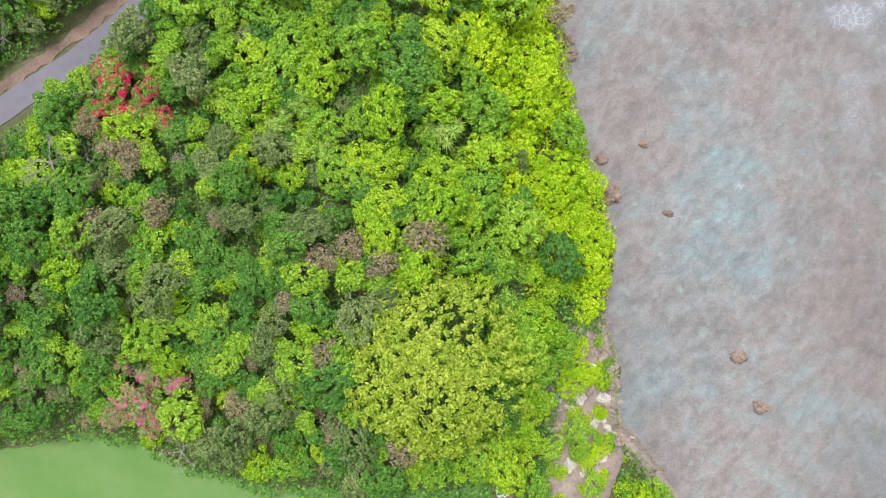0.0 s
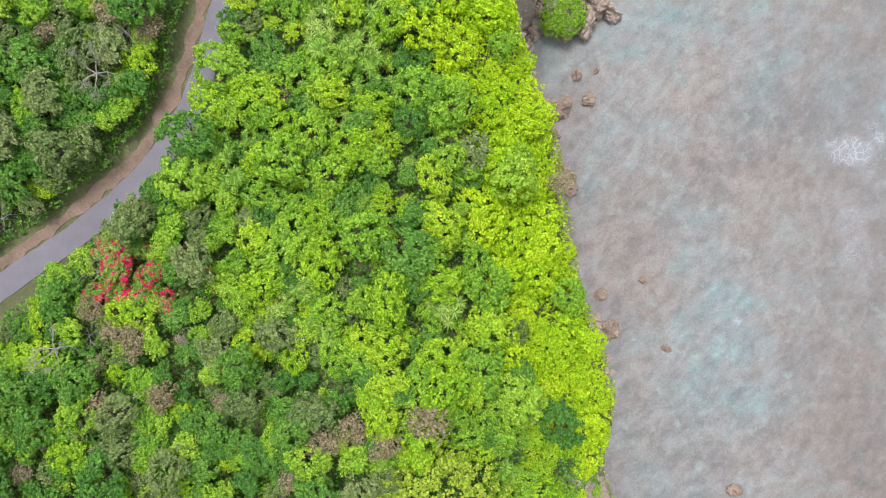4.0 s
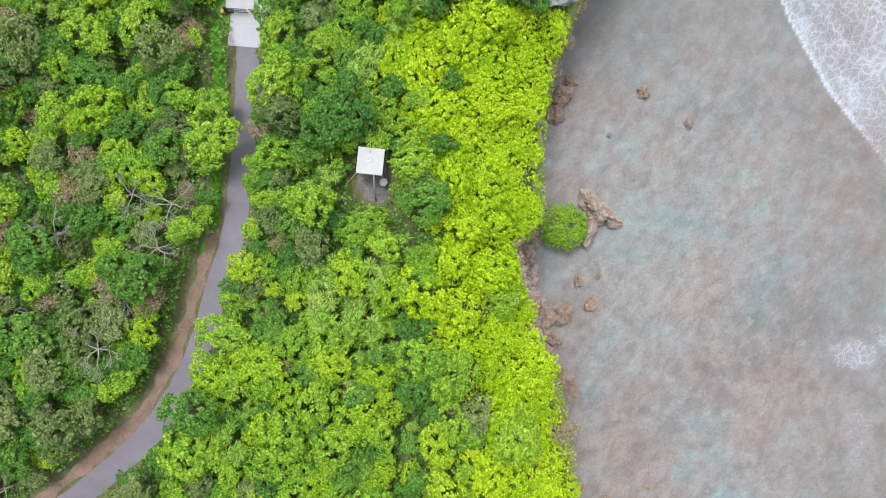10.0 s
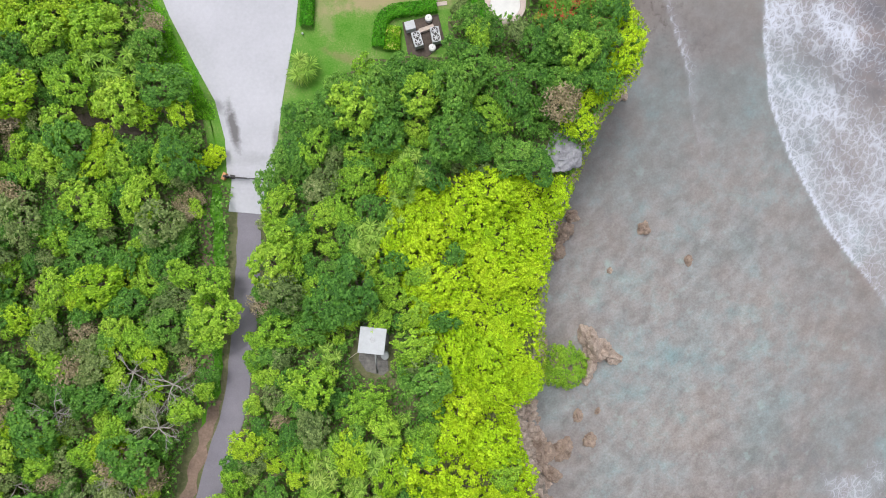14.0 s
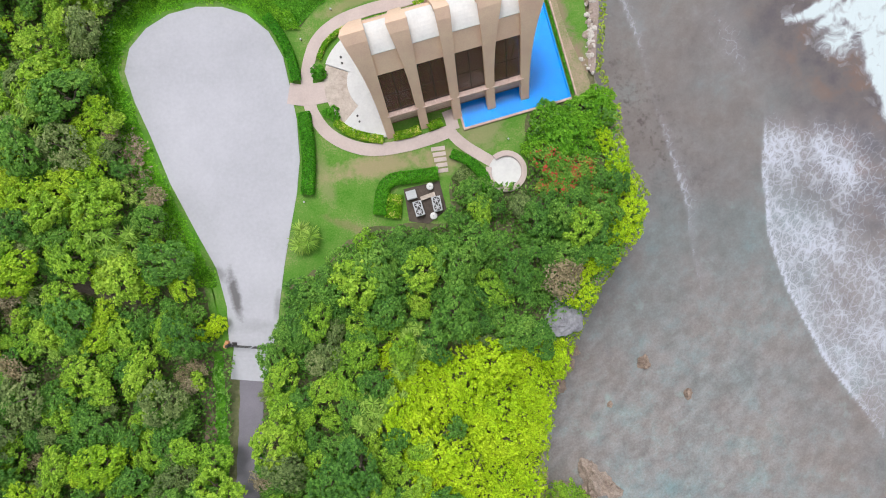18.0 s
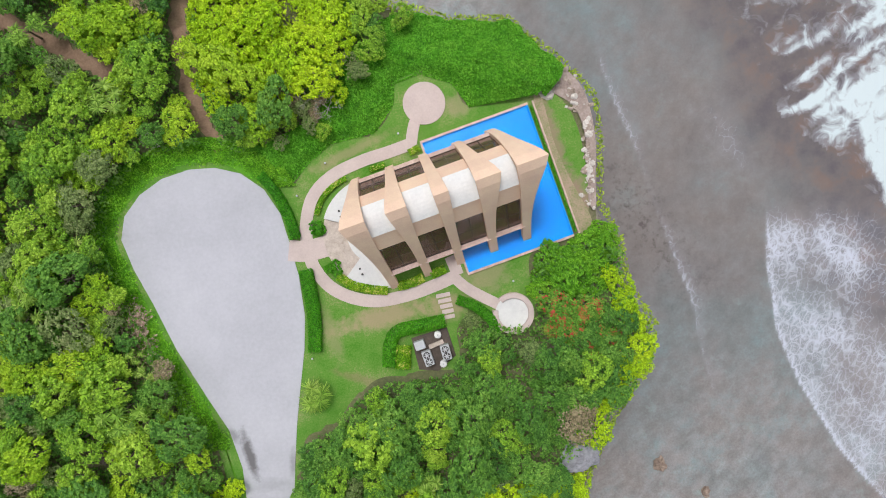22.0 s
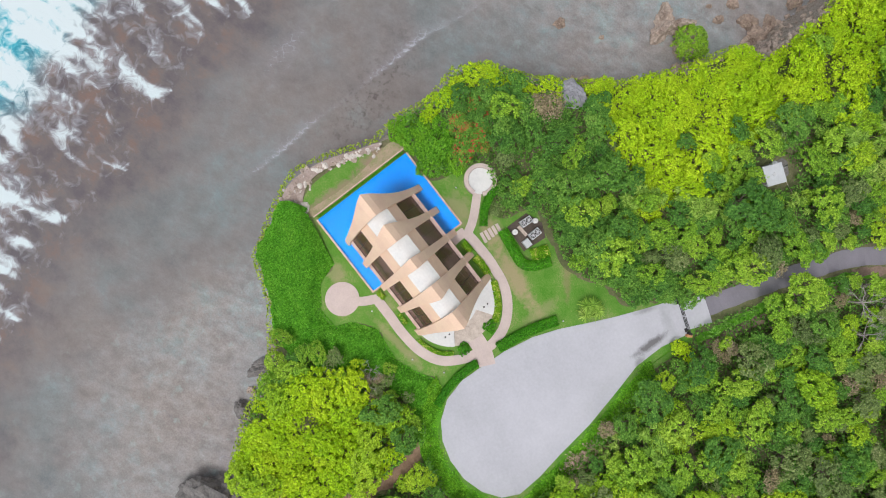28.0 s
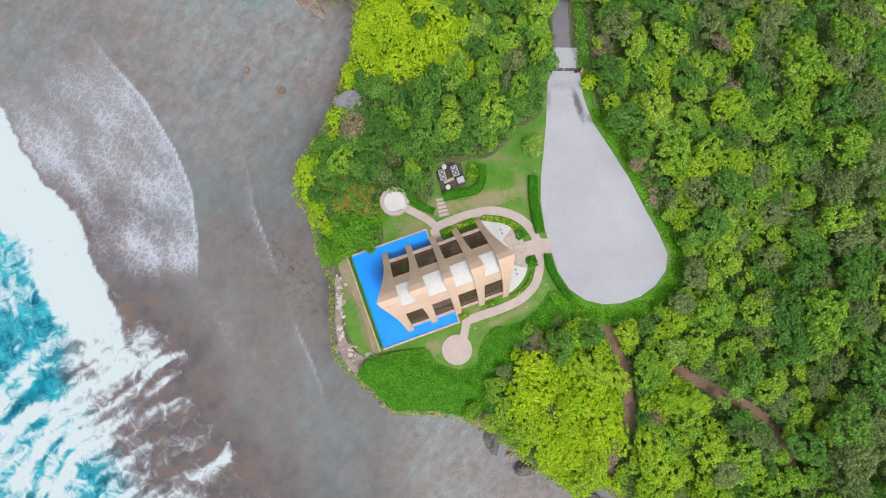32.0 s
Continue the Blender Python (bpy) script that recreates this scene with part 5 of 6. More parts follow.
for i in range(2):
    t = thing("dead_tree", pose(0, 0, -300), "leafless grey dead tree with forked limbs", "dead tree", "dead trees in the woods")
    part("trunk", bare_mesh("trunk", 950 + i), M["dead_wood"], t)
    KINDS["bare"].append(t)
USED = {k: 0 for k in KINDS}


def plant(key, x, y, z, scale, turn, tall=1.0):
    """A plant of a kind; the first ones are the originals, set in place."""
    pool_ = KINDS[key]
    i = USED[key]
    USED[key] += 1
    src = pool_[i % len(pool_)]
    m = pose(x, y, z, 0, 0, turn)
    ob = src if i < len(pool_) else copy_thing(src, m)
    squash = 1 + 0.16 * math.sin(12.9 * x + 78.2 * y)      # no two crowns are equally round
    ob.matrix_basis = m @ Matrix.Diagonal((scale * squash, scale / squash, scale * tall, 1))
    return ob


WOODS_LAWN = [(-70, -20.5), (-46.7, -18), (-39.5, -19), (-33, -23), (-23, -26), (-14, -27), (9, -27), (9, -70), (-70, -70)]


def free_of(i, x, y, r):
    """Whether a crown of that radius at the i-th spot keeps off the open ground."""
    if math.hypot(x - 9.25, y - 105.2) < r * 0.9 + 2.6:
        return False
    if gap_clear[i] < r * (0.7 if x > 4 and y > 97 else 0.45):
        return False
    west = x < np.interp(y, [20, 45, 64, 85], [-47, -29.3, -24.2, -23.1])
    if gap_road[i] < (1.4 + 2.2 * (15 < y < 56) + 3.4 * (70 < y < 84) if west else 1.4) + r * 0.72:
        return False
    if y < -14 and gap_lawn[i] < r * 0.5:
        return False
    return math.hypot(x - HX, y - HY + 1.9) >= r + 2.5


def species(x, y, d, rng, vine):
    """What grows where, by the plan."""
    r = rng.random()
    if vine < 0.6:
        return None
    odd = rng.random()
    if y < 62 and d > 6 and odd < (0.04 if x < -20 else 0.02):
        return "dry" if odd < 0.02 or x > -26 else "bare"
    if y > 80 and x < -22 and odd < 0.015:
        return "dry"
    if 114.5 < y < 136 and x > 15 and d < 5.5:
        return None
    if y > 134 or (y > 128 and x < -22):
        if -26 < x < -8.5 and y > 133.5:
            return "bright" if r < 0.85 else "lime"
        if x >= -8.5:
            return "mid" if r < 0.7 else "grey"
        if x > -40 and y > 131:
            return "lime" if r < 0.5 else "mid" if r < 0.8 else "grey"
        if x < -48:
            return "grey" if r < 0.45 else "dark" if r < 0.7 else "mid" if r < 0.96 else "strap"
        return "mid" if r < 0.50 else "dark" if r < 0.66 else "grey" if r < 0.8 else "lime" if r < 0.95 else "strap"
    if y > 104 and x > 8:
        return "bright" if d < 3.5 and y < 109 else "vine" if y > 107 else "flower" if (y > 101 and r < 0.6) else "dark"
    if 84 < y <= 106 and x > -20:
        if d < 4:
            return "bright" if r < 0.7 else "mid"
        return "flower" if (x > 13 and y > 100 and r < 0.6) else "dark" if r < 0.72 else "mid" if r < 0.95 else "grey"
    if 52 < y <= 84 and x > -18:
        if x > -3.5 - 0.25 * (y - 68):
            return "bright"
        return "dark" if r < 0.45 else "mid" if r < 0.85 else "grey" if r < 0.93 else "strap"
    if y <= 52 and x > -30 and d < 30 + 10 * (y > 10):
        if d < 9 + 3 * math.sin(y * 0.3) + (3 if y > 5 else -3):
            return "bright" if r < 0.9 else "mid"
        if y > 38 and -14 < x < -3 and r < 0.3:
            return "strap"
        return "mid" if r < 0.54 else "grey" if r < 0.60 else "lime" if r < 0.90 else "dark" if r < 0.97 else "strap"
    if x < -24 and y > 84:
        if x < -52:
            return "grey" if r < 0.3 else "dark" if r < 0.55 else "mid"
        return "mid" if r < 0.34 else "dark" if r < 0.58 else "lime" if r < 0.76 else "grey" if r < 0.94 else "strap"
    return "mid" if r < 0.22 else "grey" if r < 0.64 else "dark" if r < 0.87 else "lime" if r < 0.95 else "dry"


VINE = [(-20, 127), (-16, 125), (-12.5, 128), (-6, 129.6), (-3.6, 133), (-3, 135.4), (0.6, 136.6), (5, 135), (7, 131.8), (14, 132.4), (16, 134.5), (12, 141.5),
        (4, 142.4), (-1, 141.5), (-8, 139), (-9.4, 134.4), (-14, 130.6), (-19, 128.5)]

FIXED = [("pink", -38.4, 21.5, 1.0), ("pink", -36.6, 18.6, 0.8), ("pink", -31.5, 23.2, 0.6), ("rose", -38, -15, 1.2), ("rose", -33.4, -13.2, 0.8), ("rose", -39.6, -10.8, 0.8),
         ("pink", -34.6, 20.6, 0.85), ("pink", -41, 18.6, 0.8), ("pink", -36, 24, 0.6), ("rose", -36, -17.6, 1.0), ("rose", -40.6, -17, 0.9), ("rose", -30.6, -11.5, 0.55), ("rose", -36.2, -12.2, 0.8), ("pink", -33, 17.6, 0.7), ("pink", -39.4, 24, 0.8), ("pink", -29, 20.8, 0.5), ("strap", -15.1, 13.9, 1.0), ("strap", 6.9, -2.2, 1.25), ("strap", -10.1, 28.2, 0.9), ("strap", -12.4, 52.5, 1.1), ("strap", -9.1, 47, 1.2), ("strap", -13.9, 49.1, 1.1),
         ("strap", -6.3, 51.7, 1.3), ("strap", -4.1, 55, 1.0), ("strap", -15.4, 41.6, 0.9), ("strap", -8.4, 43.5, 1.1), ("strap", -2.2, 85.5, 1.1), ("strap", -8.1, 77.1, 1.2), ("strap", -5, 77.7, 1.0),
         ("strap", -9.2, 74.4, 1.1), ("strap", -4.1, 82.1, 0.9), ("strap", -37.7, 99.1, 1.3), ("strap", -35.6, 97, 1.1), ("strap", -39, 96, 1.0), ("strap", -46.6, 113, 1.2), ("strap", -44, 144, 1.1),
         ("strap", -36, 135, 1.2), ("bare", -39.5, 44.2, 1.3), ("bare", -32.7, 55.5, 1.2), ("bare", -36.8, 49.4, 1.1), ("bare", -30.8, 60.5, 1.2), ("bare", -44.5, 57.5, 1.1), ("dry", -37.2, 51.2, 1.4), ("dry", -33.6, 49.6, 1.1), ("dry", -42.6, 62.5, 1.2), ("bare", -4.8, 10.4, 0.45), ("bare", -52, 28, 0.7),
         ("bare", -12, 133.4, 0.7), ("bare", -12.6, 137, 0.6), ("dry", 14.5, 31, 1.0), ("dry", 14.6, 92, 1.4), ("dry", 16.4, 93, 1.0), ("dry", -15, -9.5, 1.2), ("dry", -11.5, -13.5, 1.1), ("dry", -3, 3.4, 1.5), ("dry", -8, 0.6, 1.2),
         ("mid", -26.2, 68.2, 1.25), ("mid", -26.6, 72, 0.9), ("bright", -26.8, 87.5, 0.55), ("bright", -28.3, 86.6, 0.6), ("bright", -9.3, 134, 0.6), ("mid", -15.5, 131, 0.5), ("grey", -13.5, 132.4, 0.55), ("mid", -18, 129.9, 0.45), ("grey", -16.6, 128.6, 0.42), ("dry", -14.6, 133.4, 0.6), ("dry", -12.2, 131.6, 0.55), ("mid", -9.8, 136.6, 0.5), ("grey", -6.5, 135.8, 0.6), ("mid", -5, 138.2, 0.6), ("bare", -10.5, 132, 0.6), ("dry", -11.2, 133.3, 0.7), ("mid", -11.5, 129.5, 0.42), ("grey", -13, 130.4, 0.5), ("mid", -4.2, 140, 0.6), ("grey", -7.4, 137.4, 0.5), ("dry", -33, 103, 0.9), ("flower", 14.6, 105.6, 1.1), ("flower", 15.8, 103.3, 1.0), ("flower", 18, 105, 0.9)]
LIMIT = {"mid": 296, "dark": 285, "bright": 297, "grey": 280, "vine": 200, "pink": 50, "flower": 60, "dry": 90, "strap": 120, "bare": 40, "rose": 20, "lime": 290, "young": 290, "thicket": 290}
rng = random.Random(11)
spots = []
cell = {}


def clear_spot(x, y, r):
    cx, cy = int(x // 4), int(y // 4)
    for i in range(cx - 1, cx + 2):
        for j in range(cy - 1, cy + 2):
            for a, b, q in cell.get((i, j), ()):
                if math.hypot(x - a, y - b) < (r + q) * 0.44:
                    return False
    cell.setdefault((cx, cy), []).append((x, y, r))
    return True


for key, x, y, s in FIXED:
    clear_spot(x, y, 1.8 * s)
    plant(key, x, y, height_at(x, y), s, rng.uniform(0, 360))
RADIUS = {"mid": 2.6, "dark": 2.5, "bright": 2.5, "grey": 2.3, "vine": 2.2, "flower": 2.2, "strap": 1.9, "dry": 1.8, "bare": 1.7, "lime": 2.4}
BIG = [(-2.6, -11.5, 8.8), (15.8, 86.8, 3.6)]      # ground kept free for the great tree and the rock outcrop
cand = [(rng.uniform(-78, 30), rng.uniform(-34, 190)) for _ in range(12000)]
ca = np.array(cand)
gaps = shore_gap(ca[:, 0], ca[:, 1])
heights = land_height(ca[:, 0], ca[:, 1], gaps)
gap_clear, gap_lawn, gap_vine = (poly_gap(ca[:, 0], ca[:, 1], o) for o in (CLEARING, WOODS_LAWN, VINE))
gap_road = line_distance(ca[:, 0], ca[:, 1], ROAD_PTS)[0]
gap_slope = poly_gap(ca[:, 0], ca[:, 1], SLOPE)
gap_trail = np.minimum.reduce([line_distance(ca[:, 0], ca[:, 1], tr)[0] for tr in TRAILS])
for i, ((x, y), d, z) in enumerate(zip(cand, gaps, heights)):
    if d < 1.2 or any(math.hypot(x - a, y - b) < r for a, b, r in BIG):
        continue
    slope = gap_slope[i] < 0.5
    if slope and rng.random() < 0.05 or gap_trail[i] < 1.5:
        continue
    key = species(x, y, d, rng, gap_vine[i])
    if key is None or USED[key] >= LIMIT[key]:
        continue
    near = -58 < x < 24
    s = rng.choice((rng.uniform(0.55, 0.85), rng.uniform(0.8, 1.3))) * (1.0 if near else 1.25)
    if slope:
        key, s = ("bright" if rng.random() < 0.6 else "mid"), s * rng.uniform(0.32, 0.75)
    if d < 4:
        s *= 0.75
    r = RADIUS[key] * s
    if not free_of(i, x, y, r if key != "vine" else r * 0.6) or not clear_spot(x, y, r):
        continue
    plant(key, x, y, float(z) - 0.1, s, rng.uniform(0, 360), rng.uniform(0.85, 1.2))

# younger growth in the gaps
cand = [(rng.uniform(-62, 24), rng.uniform(-30, 172)) for _ in range(9000)]
ca = np.array(cand)
gaps = shore_gap(ca[:, 0], ca[:, 1])
heights = land_height(ca[:, 0], ca[:, 1], gaps)
gap_clear, gap_lawn, gap_vine = (poly_gap(ca[:, 0], ca[:, 1], o) for o in (CLEARING, WOODS_LAWN, VINE))
gap_road = line_distance(ca[:, 0], ca[:, 1], ROAD_PTS)[0]
gap_slope = poly_gap(ca[:, 0], ca[:, 1], SLOPE)
gap_trail = np.minimum.reduce([line_distance(ca[:, 0], ca[:, 1], tr)[0] for tr in TRAILS])
for i, ((x, y), d, z) in enumerate(zip(cand, gaps, heights)):
    if d < 3 or gap_vine[i] < 0.6 or gap_slope[i] < 0.5 or gap_trail[i] < 1.6 or (y > 104 and x > 8) or any(math.hypot(x - a, y - b) < r for a, b, r in BIG):
        continue
    if (y > 133 and -26 < x < -8.5) or (y < 84 and d < 11):
        key = "bright"
    else:
        key = "thicket" if rng.random() < (0.8 if 84 < y < 106 and x > -20 else 0.45) else "young"
    if USED[key] >= LIMIT[key]:
        continue
    s = rng.uniform(0.7, 1.15) * (0.55 if key == "bright" else 1.0)
    r = 1.7 * s
    if free_of(i, x, y, r) and clear_spot(x, y, r):
        plant(key, x, y, float(z) - 0.1, s, rng.uniform(0, 360), rng.uniform(0.9, 1.25))

# one great spreading tree near the south shore
big = thing("spreading_tree", pose(-2.4, -11.8, height_at(-2.4, -11.8)), "great spreading olive-green tree with heavy leaf clusters", "tree")
part("trunk", trunk_mesh("trunk", 77, 3.0, 0.45, 8.0, 9), M["bark"], big)
part("crown", crown_mesh("crown", M["leaf_olive"], 77, 10.5, 0.42, 26, 2500, 18, 0.25, 0.5), M["leaf_olive"], big).location = (0, 0, 2.2)

# the bank north of the chapel: one close carpet of vines
gr = np.random.default_rng(8)
vx, vy = gr.uniform(-21, 19, 240000), gr.uniform(124, 144, 240000)
vg = poly_gap(vx, vy, VINE)
vd = shore_gap(vx, vy)
ok = ((vg < 0) | ((vg < 1.1) & (poly_gap(vx, vy, CLEARING) < 1.6)) | ((vg < 2) & (vd > 0) & (vd < 5))) & (vd > -0.4) & (poly_gap(vx, vy, CLEARING) > -0.1)
vx, vy, vd, vg = vx[ok], vy[ok], vd[ok], vg[ok]
swell = (0.6 + 0.45 * wobble(vx * 0.45, vy * 0.45) + 0.38 * wobble(vx * 1.3, vy * 1.4)) * smooth(0, 1.6, poly_gap(vx, vy, CLEARING)) + 0.9 * smooth(6, 13, vx)
vz = land_height(vx, vy, vd) + 0.12 + np.maximum(swell, 0.05) - gr.uniform(0, 0.3, len(vx))
cards = leaf_cards(np.stack([vx, vy, vz], 1), gr.normal(size=(len(vx), 3)) * 0.4 + np.array([0, 0, 1.0]), gr.uniform(0.12, 0.26, len(vx)), gr)
tagged(part("vine_carpet", card_mesh("vine_carpet", cards, M["leaf_vine"]), M["leaf_vine"]), "close carpet of deep green vines over the bank", "vines", kind="stuff")

# grass that fringes the cliff's rim
fx, fy = gr.uniform(-34, 30, 260000), gr.uniform(-32, 172, 260000)
fd_ = shore_gap(fx, fy)
ok = (fd_ > -0.5) & (fd_ < 1.5 + 0.9 * wobble(fx * 0.5, fy * 0.5)) & (gr.random(len(fx)) < 0.9) & ~((fy > 40.5) & (fy < 55)) & ~((fy > 115) & (fy < 135) & (fx > 12) & (fd_ > 0.5 + 0.3 * wobble(fx, fy))) & (poly_gap(fx, fy, SLOPE) > 0.3)
fx, fy, fd_ = fx[ok], fy[ok], fd_[ok]
fz = np.maximum(land_height(fx, fy, np.maximum(fd_, 1.3)), SEA + 3) + gr.uniform(0, 0.35, len(fx)) - 0.6 * np.maximum(0, 0.6 - fd_)
cards = leaf_cards(np.stack([fx, fy, fz], 1), gr.normal(size=(len(fx), 3)) * 0.5 + np.array([0, 0, 0.8]), gr.uniform(0.12, 0.24, len(fx)), gr, 3.0)
tagged(part("rim_grass", card_mesh("rim_grass", cards, M["leaf_olive"]), M["leaf_olive"]), "yellow-green grass fringing the cliff's rim", "grass", kind="stuff")

# rank grass round the turning area, with a patch of withered leaves
hx_, hy_ = gr.uniform(-43, -14, 150000), gr.uniform(92, 133, 150000)
hg = poly_gap(hx_, hy_, LOT)
ok = (hg > 0.25) & (hg < 3.6) & ((hx_ < -26) | (hy_ > 123.5)) & (gr.random(len(hx_)) < smooth(0.1, 1.6, hg + 0.6 * wobble(hx_ * 1.2, hy_ * 1.2)))
hx_, hy_, hg = hx_[ok], hy_[ok], hg[ok]
hz_ = 0.08 + gr.uniform(0, 0.22, len(hx_)) * smooth(0.2, 2.5, hg) + 0.25 * smooth(1.2, 3.4, hg)
cards = leaf_cards(np.stack([hx_, hy_, hz_], 1), gr.normal(size=(len(hx_), 3)) * 0.5 + np.array([0, 0, 0.9]), gr.uniform(0.08, 0.17, len(hx_)), gr, 2.6)
tagged(part("rank_grass", card_mesh("rank_grass", cards, M["leaf_weed"]), M["leaf_weed"]), "rank green grass and weeds round the turning area", "grass", kind="stuff")
wx_, wy_ = gr.normal(-36.6, 1.0, 1500), gr.normal(107.6, 1.7, 1500)
ok = (poly_gap(wx_, wy_, LOT) > 0.3) & (fbm(wx_ * 0.8, wy_ * 0.8, 3) > -0.1)
wx_, wy_ = wx_[ok], wy_[ok]
cards = leaf_cards(np.stack([wx_, wy_, gr.uniform(0.45, 0.75, len(wx_))], 1), gr.normal(size=(len(wx_), 3)) * 0.5 + np.array([0, 0, 0.9]), gr.uniform(0.10, 0.20, len(wx_)), gr, 1.8)
tagged(part("withered_leaves", card_mesh("withered_leaves", cards, M["leaf_wither"]), M["leaf_wither"]), "withered pinkish brown leaves on the weeds", "dead leaves", kind="stuff")

# low growth that fills the woods
gr = np.random.default_rng(5)
gx, gy = gr.uniform(-78, 26, 330000), gr.uniform(-34, 190, 330000)
gd = shore_gap(gx, gy)
ok = (gd > 0.6) & (poly_gap(gx, gy, CLEARING) > 0.15 + 0.3 * wobble(gx, gy)) & (line_distance(gx, gy, ROAD_PTS)[0] > 2.0)
ok &= ~((line_distance(gx, gy, ROAD_PTS)[0] < 3.5) & (gy > 15) & (gy < 57) & (gx < np.interp(gy, [20, 45, 64, 85], [-47, -29.3, -24.2, -23.1])))
ok &= poly_gap(gx, gy, [(-70, -21), (-46.7, -19), (-39.5, -20), (-33, -24), (-23, -27), (-14, -28), (9, -29), (9, -70), (-70, -70)]) > -1.2 + 0.6 * wobble(gx, gy)
ok &= (np.hypot(gx - HX, gy - HY + 1.9) > 2.9) & (poly_gap(gx, gy, SLOPE) > -0.6) & ((poly_gap(gx, gy, VINE) > 1.0) | (poly_gap(gx, gy, CLEARING) > 3)) & (poly_gap(gx, gy, VINE) > 0.2)
ok &= ~((gy > 113) & (gy < 145) & (gx > -6))
ok &= np.minimum.reduce([line_distance(gx, gy, tr)[0] for tr in TRAILS]) > 1.1
gx, gy, gd = gx[ok], gy[ok], gd[ok]
sunny_lift = np.where(gy < 84, 0.5, 0.0)
gz = land_height(gx, gy, gd) + sunny_lift * (gd < 14) + gr.uniform(0.05, 1.2, len(gx)) + 2.4 * np.clip(fbm(gx * 0.35, gy * 0.35, 3) + 0.1, 0, 1)
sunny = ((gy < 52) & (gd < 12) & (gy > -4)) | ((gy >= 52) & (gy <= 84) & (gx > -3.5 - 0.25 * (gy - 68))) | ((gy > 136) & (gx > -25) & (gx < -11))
# dark leaves put the shade of the gaps between crowns into the undergrowth's colour
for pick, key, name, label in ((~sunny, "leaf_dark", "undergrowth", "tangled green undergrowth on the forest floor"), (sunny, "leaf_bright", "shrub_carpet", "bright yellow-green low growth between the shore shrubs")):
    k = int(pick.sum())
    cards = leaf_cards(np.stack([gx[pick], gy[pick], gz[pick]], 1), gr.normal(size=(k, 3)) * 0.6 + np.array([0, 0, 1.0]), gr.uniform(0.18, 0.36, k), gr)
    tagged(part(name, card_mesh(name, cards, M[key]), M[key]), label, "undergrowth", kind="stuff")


# ---------------- hedges ----------------
def hedge(name, line, width, height, material, label, group="", seed=1, ends=True):
    """A clipped hedge: a leafy box that follows a line."""
    gr = np.random.default_rng(seed)
    pts = spline(line, 0.25)
    p0 = pts[len(pts) // 2]
    base = Vector((p0.x, p0.y, 0.03))
    cs, ns = [], []
    for i, p in enumerate(pts):
        d = (pts[min(i + 1, len(pts) - 1)] - pts[max(i - 1, 0)]).normalized()
        s = Vector((-d.y, d.x))
        for k in range(int(40 * width) + 20):
            f = gr.uniform(-1, 1)
            top = gr.random() < width / (width + 0.8 * height)
            o = (f if top else math.copysign(1, f)) * width / 2 * gr.uniform(0.94, 1.05)
            z = height * (1 - 0.12 * abs(o / width * 2) ** 4) * gr.uniform(0.9, 1.06) if top else gr.uniform(0.05, height)
            q = p + s * o + d * gr.uniform(-0.15, 0.15)
            cs.append((q.x - base.x, q.y - base.y, z))
            ns.append((s.x * o * 1.2, s.y * o * 1.2, 1.0 if top else 0.3))
    cs, ns = np.array(cs), np.array(ns) + gr.normal(size=(len(cs), 3)) * 0.4
    ob = part(name, card_mesh(name, leaf_cards(cs, ns, gr.uniform(0.12, 0.2, len(cs)), gr), material), material)
    ob.location = base
    return tagged(ob, label, "hedge", group)


hedge("hedge", [(-15.5, 113), (-15.2, 110), (-15.1, 106.5), (-15.4, 103.2)], 1.5, 1.0, M["leaf_hedge"], "clipped green hedge along the turning area", "hedges", 1)
hedge("hedge", [(-16.3, 117.2), (-16.9, 120), (-18.2, 123), (-19.6, 125)], 1.1, 0.9, M["leaf_hedge"], "clipped green hedge along the turning area", "hedges", 2)
hedge("hedge", [(-11.6, 111.9), (-10, 110.7), (-8, 110), (-6, 109.6)], 0.95, 0.6, M["leaf_yellow"], "low yellow-flecked hedge round the white platform", "hedges", 3)
hedge("hedge", [(-4.4, 110), (-2.9, 110.2), (-1.5, 110.7)], 1.0, 0.6, M["leaf_yellow"], "low flowering hedge under the chapel windows", "hedges", 4)
hedge("hedge", [(-0.2, 111), (1.3, 111.5)], 0.95, 0.7, M["leaf_yellow"], "low flowering hedge under the chapel windows", "hedges", 5)
hedge("hedge", [(-13.5, 119.8), (-12.6, 121.6), (-11.2, 122.9), (-9.6, 123.7)], 0.5, 0.5, M["leaf_yellow"], "thin yellow-flecked hedge round the white platform", "hedges", 6)
hedge("hedge", [(-6.4, 124.5), (-4.8, 124.9)], 0.5, 0.45, M["leaf_yellow"], "thin yellow-flecked hedge by the chapel wall", "hedges", 7)
hedge("hedge", [(-1.4, 126.1), (-0.4, 126.5)], 0.7, 0.6, M["leaf_yellow"], "small yellow-flecked hedge by the pool's corner", "hedges", 8)
hedge("hedge", [(-6.6, 100.4), (-6.2, 103), (-5, 104.5), (-2, 104.9), (0.6, 105.2)], 1.5, 0.9, M["leaf_hedge"], "thick green hedge round the cooling units", "hedges", 9)
hedge("hedge", [(-5, 100), (-4.7, 102.6)], 1.9, 0.8, M["leaf_yellow"], "yellow-flecked hedge beside the cooling units", "hedges", 10)
hedge("hedge", [(2.6, 107.6), (4.6, 106.6), (6.4, 104.8), (6.8, 102.8)], 1.1, 0.7, M["leaf_hedge"], "curved green hedge by the round terrace", "hedges", 11)
hedge("hedge", [(3.2, 105.3), (4.4, 104.2), (4.8, 102.6)], 2.2, 0.7, M["leaf_grey"], "low brownish shrub bed by the stepping slabs", "hedges", 12)
